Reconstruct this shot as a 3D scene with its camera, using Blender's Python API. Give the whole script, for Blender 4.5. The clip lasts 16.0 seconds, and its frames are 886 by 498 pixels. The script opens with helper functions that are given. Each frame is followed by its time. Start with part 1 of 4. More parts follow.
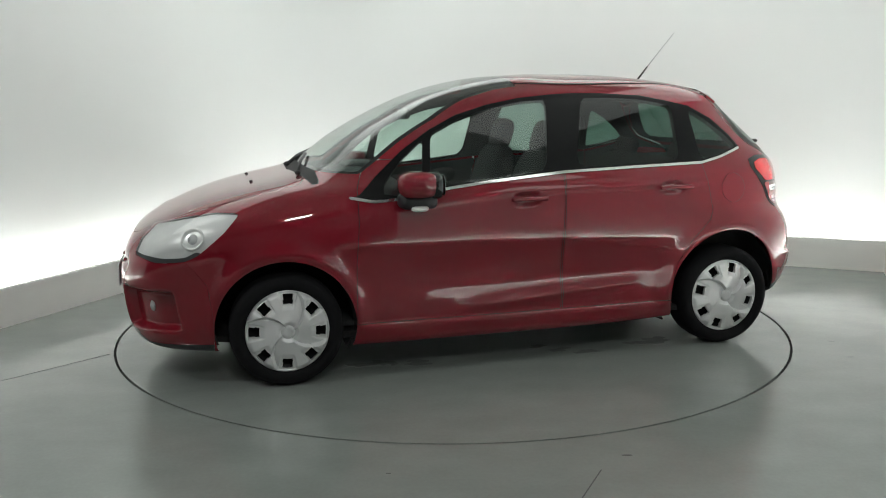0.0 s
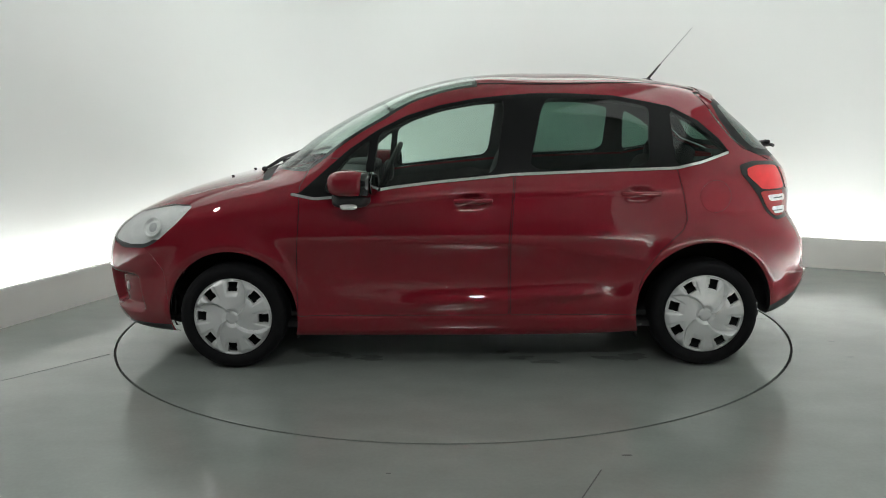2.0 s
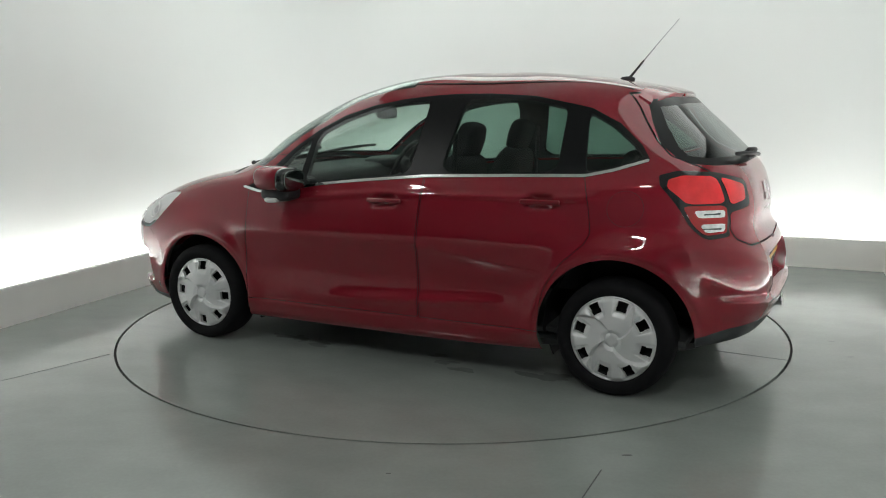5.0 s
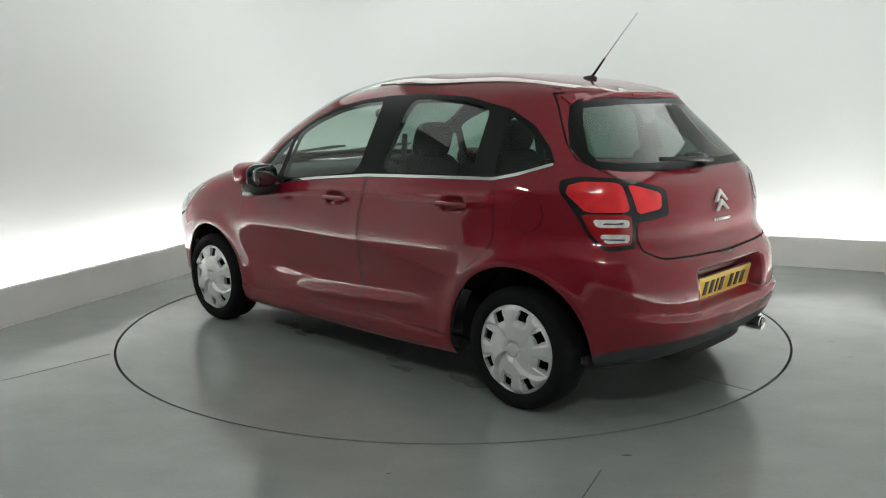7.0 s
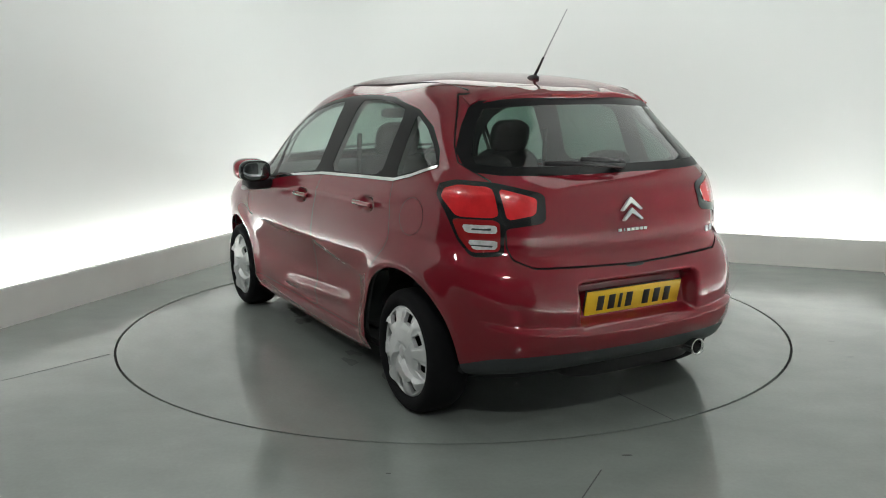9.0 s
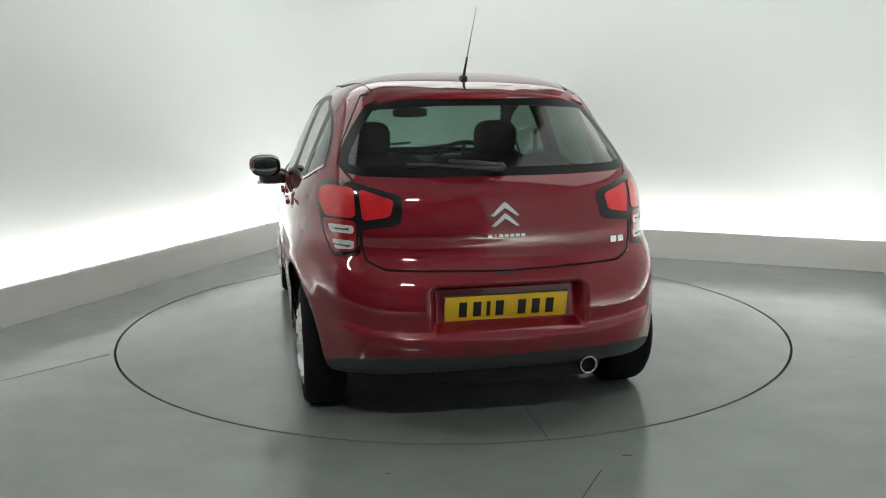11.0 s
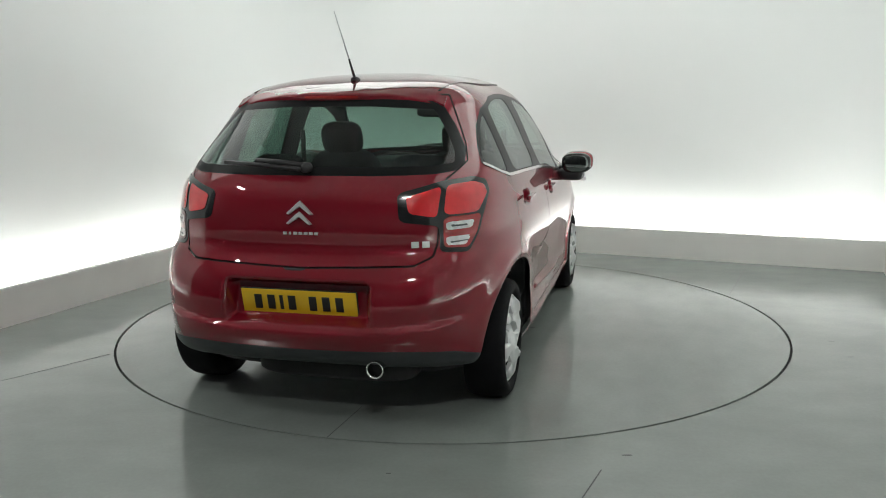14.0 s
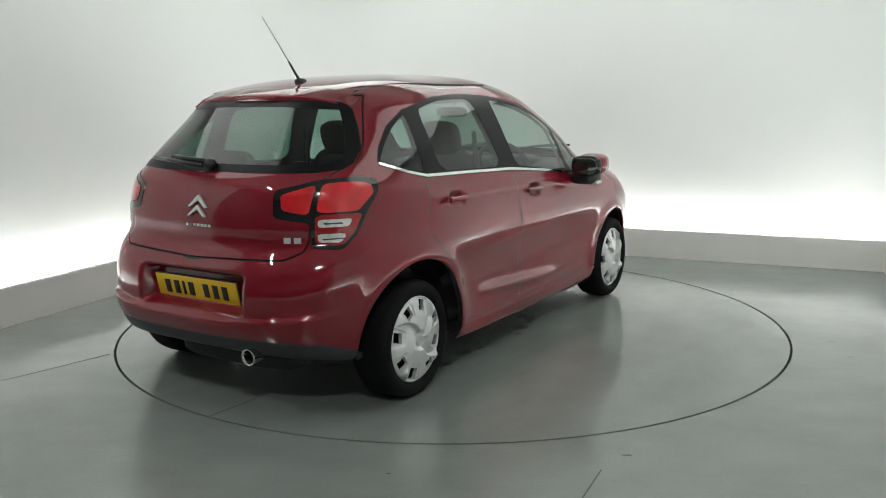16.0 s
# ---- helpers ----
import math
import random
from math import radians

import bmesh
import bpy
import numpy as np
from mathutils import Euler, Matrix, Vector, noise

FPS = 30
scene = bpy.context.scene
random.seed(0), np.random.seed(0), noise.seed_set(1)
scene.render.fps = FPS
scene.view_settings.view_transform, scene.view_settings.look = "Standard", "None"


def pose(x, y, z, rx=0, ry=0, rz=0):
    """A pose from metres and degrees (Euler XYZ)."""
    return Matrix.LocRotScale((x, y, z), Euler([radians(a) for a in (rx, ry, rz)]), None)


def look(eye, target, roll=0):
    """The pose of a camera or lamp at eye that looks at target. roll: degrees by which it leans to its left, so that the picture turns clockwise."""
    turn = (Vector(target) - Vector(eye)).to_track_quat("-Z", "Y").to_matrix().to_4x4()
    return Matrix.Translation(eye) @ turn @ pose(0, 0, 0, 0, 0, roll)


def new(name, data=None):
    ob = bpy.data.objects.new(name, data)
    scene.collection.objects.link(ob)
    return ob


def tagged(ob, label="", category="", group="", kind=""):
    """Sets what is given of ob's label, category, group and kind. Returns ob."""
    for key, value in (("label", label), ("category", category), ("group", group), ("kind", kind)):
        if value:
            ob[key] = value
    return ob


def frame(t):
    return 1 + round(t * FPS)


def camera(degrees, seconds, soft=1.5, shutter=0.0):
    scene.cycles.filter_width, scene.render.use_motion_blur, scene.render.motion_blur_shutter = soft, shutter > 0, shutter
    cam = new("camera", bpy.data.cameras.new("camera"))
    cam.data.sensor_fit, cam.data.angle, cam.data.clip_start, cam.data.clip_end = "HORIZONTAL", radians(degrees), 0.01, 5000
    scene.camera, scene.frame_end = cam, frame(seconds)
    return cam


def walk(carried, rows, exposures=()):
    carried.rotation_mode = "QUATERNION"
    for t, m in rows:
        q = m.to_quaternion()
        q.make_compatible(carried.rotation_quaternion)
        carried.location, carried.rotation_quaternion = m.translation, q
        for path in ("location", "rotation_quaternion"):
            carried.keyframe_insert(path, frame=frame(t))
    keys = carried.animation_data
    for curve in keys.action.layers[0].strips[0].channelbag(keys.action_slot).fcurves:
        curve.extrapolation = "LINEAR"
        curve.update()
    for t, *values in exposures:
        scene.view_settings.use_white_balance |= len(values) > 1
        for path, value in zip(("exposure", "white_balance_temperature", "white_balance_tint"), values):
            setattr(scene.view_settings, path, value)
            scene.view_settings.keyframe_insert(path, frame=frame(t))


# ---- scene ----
# ---- camera: fixed on a stand in the corner of the booth ----
cam = camera(55.33, 16.0, soft=1.0)
EYE = (0.000, -5.315, 1.387)
VIEW = look(EYE, (-0.0482, -0.3901, 0.5241), -0.523)
walk(cam, [(0.0, VIEW), (16.0, VIEW)], exposures=[(0.0, -0.13), (16.0, -0.13)])

# heading of the car on the turntable, degrees
TURN = [(0.0, 196.03), (0.5, 192.01), (1.0, 187.61), (1.5, 183.54), (2.0, 179.21), (2.5, 175.12), (3.0, 170.71), (3.5, 166.69), (4.0, 162.29), (6.5, 141.15), (7.0, 136.76), (7.5, 132.63), (8.0, 128.21), (8.5, 124.15), (9.0, 119.74), (11.5, 98.11), (12.0, 93.6), (12.5, 89.53), (13.0, 85.04), (13.5, 80.83), (14.0, 76.24), (14.5, 72.07), (15.0, 67.53), (15.5, 63.3), (16.0, 58.7)]
TURN_RADIUS = 2.045
CAR_OFFSET = (-0.099, 0.194)
# joints in the turntable's rim, in the disc's own plan
SEAMS = [((-2.03, .045), (-1.65, .025))]

# ---- world and lights ----
world = bpy.data.worlds.new("world")
world.use_nodes = True
world.node_tree.nodes["Background"].inputs[0].default_value = (0.8, 0.85, 0.82, 1)
world.node_tree.nodes["Background"].inputs[1].default_value = 0.02
scene.world = world

# plan of the booth: inner foot of the low kerb, corner by corner
ALONG_L = Vector((0.361, 0.9326, 0))
CORNER_FAR = Vector((-1.417, 3.474, 0))
CORNER_RIGHT = Vector((3.475, 1.372, 0))
CORNER_BACK_R = CORNER_RIGHT - ALONG_L * 8.7
CORNER_BACK_L = CORNER_FAR - ALONG_L * 8.7
KERB = [CORNER_FAR, CORNER_RIGHT, CORNER_BACK_R, CORNER_BACK_L]
KERB_H, KERB_T, GAP, WALL_H = 0.245, 0.05, 0.42, 3.3


def area(name, m, sx, sy, power, color):
    lamp = bpy.data.lights.new(name, "AREA")
    lamp.shape, lamp.size, lamp.size_y, lamp.energy, lamp.color = "RECTANGLE", sx, sy, power, color
    ob = new(name, lamp)
    ob.matrix_world = m
    return ob


# unseen light lines added along the three white walls' tops: start, end, power
TOP_LINES = [(CORNER_FAR, CORNER_RIGHT, 15.0), (CORNER_FAR - ALONG_L * 5.2, CORNER_FAR, 14.0), (CORNER_RIGHT, CORNER_RIGHT - ALONG_L * 4.6, 12.0)]
TOP_Z = 3.0
for p, q, power in TOP_LINES:
    e = (q - p).normalized()
    out = Vector((-e.y, e.x, 0))
    mid = (p + q) / 2 - out * 0.5 + Vector((0, 0, TOP_Z))
    lamp = area("wall_washer_glow", Matrix.Translation(mid) @ Matrix.Rotation(math.atan2(e.y, e.x) + math.pi / 2, 4, "Z"), 1.5, (q - p).length - 0.6, power, (0.96, 1.0, 0.97))
    side = lamp.matrix_world.to_3x3() @ Vector((0, 1, 0))
    if abs(side.dot(e)) < 0.7:
        lamp.data.size, lamp.data.size_y = lamp.data.size_y, lamp.data.size


# tube lights on the ceiling: plan, heading, power
TUBES = [((.0, -4.9, 3.05), radians(8), 44.0), ((-3.0, -2.7, 3.05), math.atan2(ALONG_L.y, ALONG_L.x), 28.0)]
for p, a, power in TUBES:
    area("tube_glow", Matrix.Translation(p) @ Matrix.Rotation(a, 4, "Z"), 0.5, 0.08, power, (0.98, 1.0, 0.98))


# ---- materials ----
def material(name, color, rough=0.5, metal=0.0, coat=0.0, coat_rough=0.03, emit=0.0, vary=0.08, scale=6.0, grain=0.0, grain_scale=200.0, spec=0.5, rough_vary=0.0):
    mat = bpy.data.materials.new(name)
    mat.use_nodes = True
    nt = mat.node_tree
    b = nt.nodes["Principled BSDF"]
    b.inputs["Roughness"].default_value, b.inputs["Metallic"].default_value = rough, metal
    b.inputs["Coat Weight"].default_value, b.inputs["Coat Roughness"].default_value = coat, coat_rough
    b.inputs["Specular IOR Level"].default_value = spec
    tex = nt.nodes.new("ShaderNodeTexCoord")
    n = nt.nodes.new("ShaderNodeTexNoise")
    n.inputs["Scale"].default_value, n.inputs["Detail"].default_value = scale, 6
    nt.links.new(tex.outputs["Object"], n.inputs["Vector"])
    mix = nt.nodes.new("ShaderNodeMix")
    mix.data_type = "RGBA"
    lo = [max(0, c * (1 - vary)) for c in color]
    hi = [min(1, c * (1 + vary)) for c in color]
    mix.inputs[6].default_value, mix.inputs[7].default_value = (*lo, 1), (*hi, 1)
    nt.links.new(n.outputs["Fac"], mix.inputs[0])
    nt.links.new(mix.outputs[2], b.inputs["Base Color"])
    if rough_vary:
        mr = nt.nodes.new("ShaderNodeMapRange")
        mr.inputs[3].default_value, mr.inputs[4].default_value = rough - rough_vary, rough + rough_vary
        mr.inputs[1].default_value, mr.inputs[2].default_value = 0.3, 0.7
        nt.links.new(n.outputs["Fac"], mr.inputs[0])
        nt.links.new(mr.outputs[0], b.inputs["Roughness"])
    if grain:
        g = nt.nodes.new("ShaderNodeTexNoise")
        g.inputs["Scale"].default_value, g.inputs["Detail"].default_value = grain_scale, 4
        nt.links.new(tex.outputs["Object"], g.inputs["Vector"])
        bump = nt.nodes.new("ShaderNodeBump")
        bump.inputs["Strength"].default_value, bump.inputs["Distance"].default_value = grain, 0.002
        nt.links.new(g.outputs["Fac"], bump.inputs["Height"])
        nt.links.new(bump.outputs[0], b.inputs["Normal"])
    if emit:
        b.inputs["Emission Color"].default_value = (*color, 1)
        b.inputs["Emission Strength"].default_value = emit
    return mat


def glass(name, tint, gloss_rough=0.0, base=0.06):
    mat = bpy.data.materials.new(name)
    mat.use_nodes = True
    nt = mat.node_tree
    nt.nodes.remove(nt.nodes["Principled BSDF"])
    t, g, m, f = (nt.nodes.new("ShaderNode" + k) for k in ("BsdfTransparent", "BsdfGlossy", "MixShader", "LayerWeight"))
    t.inputs[0].default_value = (*tint, 1)
    g.inputs["Roughness"].default_value = gloss_rough
    f.inputs[0].default_value = 0.5
    pw, ml = nt.nodes.new("ShaderNodeMath"), nt.nodes.new("ShaderNodeMath")
    pw.operation, pw.inputs[1].default_value = "POWER", 3.2
    ml.operation, ml.inputs[1].default_value, ml.inputs[2].default_value = "MULTIPLY_ADD", 0.85, base
    nt.links.new(f.outputs["Facing"], pw.inputs[0])
    nt.links.new(pw.outputs[0], ml.inputs[0])
    nt.links.new(ml.outputs[0], m.inputs[0])
    nt.links.new(t.outputs[0], m.inputs[1])
    nt.links.new(g.outputs[0], m.inputs[2])
    nt.links.new(m.outputs[0], nt.nodes["Material Output"].inputs[0])
    return mat


def floor_material(name, base):
    mat = material(name, base, rough=0.17, vary=0.1, scale=0.9, rough_vary=0.06, spec=0.65)
    nt = mat.node_tree
    b = nt.nodes["Principled BSDF"]
    tex = nt.nodes.new("ShaderNodeTexCoord")
    n = nt.nodes.new("ShaderNodeTexNoise")
    n.inputs["Scale"].default_value, n.inputs["Detail"].default_value = 14, 8
    nt.links.new(tex.outputs["Object"], n.inputs["Vector"])
    bump = nt.nodes.new("ShaderNodeBump")
    bump.inputs["Strength"].default_value, bump.inputs["Distance"].default_value = 0.06, 0.003
    nt.links.new(n.outputs["Fac"], bump.inputs["Height"])
    nt.links.new(bump.outputs[0], b.inputs["Normal"])
    # fine speckle and drag marks over the broad tone
    sp, wave = nt.nodes.new("ShaderNodeTexNoise"), nt.nodes.new("ShaderNodeTexNoise")
    sp.inputs["Scale"].default_value, sp.inputs["Detail"].default_value = 55, 5
    wave.inputs["Scale"].default_value, wave.inputs["Detail"].default_value = 3.0, 7
    stretch = nt.nodes.new("ShaderNodeMapping")
    stretch.inputs["Scale"].default_value = (1.0, 1.6, 1.0)
    stretch.inputs["Rotation"].default_value = (0, 0, 0.6)
    nt.links.new(tex.outputs["Object"], stretch.inputs["Vector"])
    nt.links.new(stretch.outputs[0], wave.inputs["Vector"])
    nt.links.new(tex.outputs["Object"], sp.inputs["Vector"])
    src = b.inputs["Base Color"].links[0].from_socket
    for node, lo, hi in ((sp, 0.97, 1.03), (wave, 0.93, 1.07)):
        mr = nt.nodes.new("ShaderNodeMapRange")
        mr.inputs[1].default_value, mr.inputs[2].default_value, mr.inputs[3].default_value, mr.inputs[4].default_value = 0.3, 0.7, lo, hi
        nt.links.new(node.outputs["Fac"], mr.inputs[0])
        mul = nt.nodes.new("ShaderNodeVectorMath")
        mul.operation = "SCALE"
        nt.links.new(src, mul.inputs[0])
        nt.links.new(mr.outputs[0], mul.inputs["Scale"])
        src = mul.outputs[0]
    nt.links.new(src, b.inputs["Base Color"])
    return mat


M_FLOOR = floor_material("floor_paint", (0.232, 0.256, 0.238))
M_DISC = floor_material("disc_paint", (0.232, 0.256, 0.238))
M_WATER = material("wet_floor", (0.17, 0.188, 0.174), rough=0.03, vary=0.2, scale=12, spec=0.6)
M_WALL = material("wall_white", (0.78, 0.80, 0.79), rough=0.7, vary=0.015, scale=0.8)
M_KERB = material("kerb_white", (0.82, 0.81, 0.78), rough=0.55, vary=0.05, scale=5, grain=0.1, grain_scale=60)
M_CEIL = material("ceiling_grey", (0.5, 0.51, 0.5), rough=0.85, vary=0.03)
# cloth of the unseen curtain added to keep the car's reflections dark
M_UNSEEN_CURTAIN = material("curtain_grey", (0.17, 0.17, 0.175), rough=0.95, vary=0.2, scale=3)
M_GROOVE = material("groove_black", (0.012, 0.012, 0.012), rough=0.8)
M_TUBE = material("strip_light", (1.0, 1.0, 0.98), emit=42.0, vary=0)
M_TUBE2 = material("tube_glow", (1.0, 1.0, 0.98), emit=6.0, vary=0)
M_JOINT = material("floor_joint_dark", (0.05, 0.055, 0.052), rough=0.6)
# faint glow on the diffusers of the added, unseen wall washers
M_PANEL = material("light_panel", (0.97, 1.0, 0.98), emit=0.3, vary=0)
M_RED = material("red_paint", (0.20, 0.005, 0.015), rough=0.5, metal=0.2, coat=1.0, coat_rough=0.006, vary=0.03, scale=3, spec=0.05)
M_RED.node_tree.nodes["Principled BSDF"].inputs["Coat IOR"].default_value = 1.65
M_BLACK = material("black_plastic", (0.018, 0.018, 0.02), rough=0.45, vary=0.2, scale=40, grain=0.1, grain_scale=900)
M_GLOSSBLACK = material("black_gloss_trim", (0.008, 0.009, 0.01), rough=0.12, coat=0.5, vary=0.1)
M_PILLAR = material("black_pillar_film", (0.009, 0.0095, 0.010), rough=0.3, vary=0.1, spec=0.12)
M_GREYPL = material("grey_bumper_plastic", (0.035, 0.04, 0.042), rough=0.5, vary=0.15, scale=30, grain=0.12, grain_scale=700)
M_RUBBER = material("tyre_rubber", (0.008, 0.008, 0.009), rough=0.8, vary=0.25, scale=25, grain=0.2, grain_scale=300, spec=0.15)
M_CHROME = material("chrome", (0.78, 0.78, 0.78), rough=0.12, metal=1.0, vary=0.03)
M_CLEAR = material("clear_lamp_lens", (0.72, 0.71, 0.68), rough=0.15, coat=1.0, vary=0.5, scale=45)
M_SILVER = material("silver_hubcap", (0.66, 0.67, 0.67), rough=0.36, metal=0.3, vary=0.06, scale=12, coat=0.3)
M_SILVERD = material("silver_hubcap_recess", (0.50, 0.51, 0.52), rough=0.45, metal=0.35, vary=0.08, scale=14)
M_BADGE = material("bright_badge_metal", (0.75, 0.75, 0.75), rough=0.3, metal=0.5, vary=0.04)
M_DARK = material("wheel_dark", (0.01, 0.01, 0.011), rough=0.7)
M_GLASS = glass("side_glass", (0.66, 0.77, 0.72))
M_GLASSD = glass("privacy_glass", (0.27, 0.39, 0.34), base=0.04)
M_GLASSR = glass("rear_screen_glass", (0.21, 0.31, 0.27), base=0.035)
M_GLASSF = glass("windscreen_glass", (0.62, 0.73, 0.68), 0.14)
M_LENS = glass("clear_lens", (0.93, 0.94, 0.94))
M_REDLENS = material("red_lens", (0.66, 0.018, 0.024), rough=0.1, coat=1.0, vary=0.45, scale=11, grain=0.5, grain_scale=150)
M_DARKRED = material("dark_red_lens", (0.30, 0.008, 0.01), rough=0.1, coat=1.0, vary=0.1, scale=20)
M_REFLECTOR = material("lamp_reflector", (0.80, 0.81, 0.80), rough=0.35, metal=0.25, vary=0.15, scale=18)
M_LINING = material("grey_lining", (0.03, 0.032, 0.033), rough=0.85, vary=0.12, scale=20)
M_SEAT = material("dark_seat_cloth", (0.022, 0.023, 0.026), rough=0.9, vary=0.2, scale=60, grain=0.3, grain_scale=400)
M_DASH = material("dashboard_plastic", (0.035, 0.037, 0.04), rough=0.6, vary=0.1)
M_YELLOW = material("plate_yellow", (0.80, 0.50, 0.015), rough=0.3, vary=0.04, coat=0.4)
M_INK = material("plate_ink", (0.012, 0.012, 0.012), rough=0.4)
M_MIRROR = material("mirror_glass", (0.2, 0.22, 0.215), rough=0.02, metal=1.0, vary=0)


# ---- mesh helpers ----
def mesh_of(verts, faces, smooth=True):
    me = bpy.data.meshes.new("mesh")
    me.from_pydata([tuple(v) for v in verts], [], [tuple(f) for f in faces])
    me.validate()
    if smooth:
        me.shade_smooth()
    me.update()
    return me


def part(name, me, mat, parent=None, label="", at=None):
    if isinstance(me, bmesh.types.BMesh):
        bm, me = me, bpy.data.meshes.new("mesh")
        bm.to_mesh(me)
        bm.free()
    me.name = name
    if not me.materials:
        me.materials.append(mat)
    ob = new(name, me)
    if parent:
        ob.parent = parent
    if at is not None:
        ob.matrix_basis = at
    if label:
        ob["label"] = label
    return ob


def box_bm(cx, cy, cz, sx, sy, sz, bevel=0.0, seg=2, m=None):
    bm = bmesh.new()
    bmesh.ops.create_cube(bm, size=1)
    bmesh.ops.transform(bm, verts=bm.verts, matrix=Matrix.Translation((cx, cy, cz)) @ Matrix.Diagonal((sx, sy, sz, 1)))
    if bevel:
        bmesh.ops.bevel(bm, geom=bm.edges[:], offset=bevel, segments=seg, profile=0.5, affect="EDGES")
    if m is not None:
        bmesh.ops.transform(bm, verts=bm.verts, matrix=m)
    for f in bm.faces:
        f.smooth = bool(bevel)
    return bm


def prism(poly, z0, z1):
    """An upright prism on a plan polygon."""
    n = len(poly)
    v = [(p[0], p[1], z0) for p in poly] + [(p[0], p[1], z1) for p in poly]
    f = [list(range(n))[::-1], list(range(n, 2 * n))] + [(i, (i + 1) % n, n + (i + 1) % n, n + i) for i in range(n)]
    return mesh_of(v, f, smooth=False)


def lathe(profile, steps=64, axis="y"):
    """A ring swept round the y axis from (radius, y) pairs."""
    v, f, n = [], [], len(profile)
    for i in range(steps):
        a = 2 * math.pi * i / steps
        for r, y in profile:
            v.append((r * math.cos(a), y, r * math.sin(a)))
    for i in range(steps):
        for k in range(n - 1):
            a, b = i * n + k, ((i + 1) % steps) * n + k
            f.append((a, a + 1, b + 1, b))
    return mesh_of(v, f)


def tube(points, radius, steps=8, taper=None):
    v, f = [], []
    pts = [Vector(p) for p in points]
    for i, p in enumerate(pts):
        d = (pts[min(i + 1, len(pts) - 1)] - pts[max(i - 1, 0)]).normalized()
        a = d.orthogonal().normalized()
        if abs(d.z) < 0.9:
            a = d.cross(Vector((0, 0, 1))).normalized()
        b = d.cross(a)
        r = radius if taper is None else radius + (taper - radius) * i / (len(pts) - 1)
        for k in range(steps):
            t = 2 * math.pi * k / steps
            v.append(p + a * r * math.cos(t) + b * r * math.sin(t))
    for i in range(len(pts) - 1):
        for k in range(steps):
            a, b = i * steps + k, i * steps + (k + 1) % steps
            f.append((a, b, b + steps, a + steps))
    n = len(v)
    f.append(tuple(range(steps))[::-1])
    f.append(tuple(range(n - steps, n)))
    return mesh_of(v, f)


# ---- the booth ----
def offset_loop(loop, d):
    """The loop (clockwise from above) moved outwards by d."""
    out, n = [], len(loop)
    for i in range(n):
        p, a, b = loop[i], loop[i - 1], loop[(i + 1) % n]
        e1, e2 = (p - a).normalized(), (b - p).normalized()
        n1, n2 = Vector((-e1.y, e1.x, 0)), Vector((-e2.y, e2.x, 0))
        m = (n1 + n2).normalized()
        out.append(p + m * (d / m.dot(n1)))
    return out


def rounded(loop, r, seg=14):
    out, n = [], len(loop)
    for i in range(n):
        p, a, b = loop[i], loop[i - 1], loop[(i + 1) % n]
        e1, e2 = (p - a).normalized(), (b - p).normalized()
        s, t = p - e1 * r, p + e2 * r
        for k in range(seg + 1):
            w = k / seg
            out.append(s * (1 - w) ** 2 + p * 2 * w * (1 - w) + t * w ** 2)
    return out


def ring_wall(inner, outer, z0, z1, smooth=False):
    n = len(inner)
    v = [(p.x, p.y, z) for z in (z0, z1) for p in inner] + [(p.x, p.y, z) for z in (z0, z1) for p in outer]
    f = []
    for i in range(n):
        j = (i + 1) % n
        f += [(i, j, n + j, n + i), (2 * n + j, 2 * n + i, 3 * n + i, 3 * n + j), (n + i, n + j, 3 * n + j, 3 * n + i), (j, i, 2 * n + i, 2 * n + j)]
    return mesh_of(v, f, smooth)


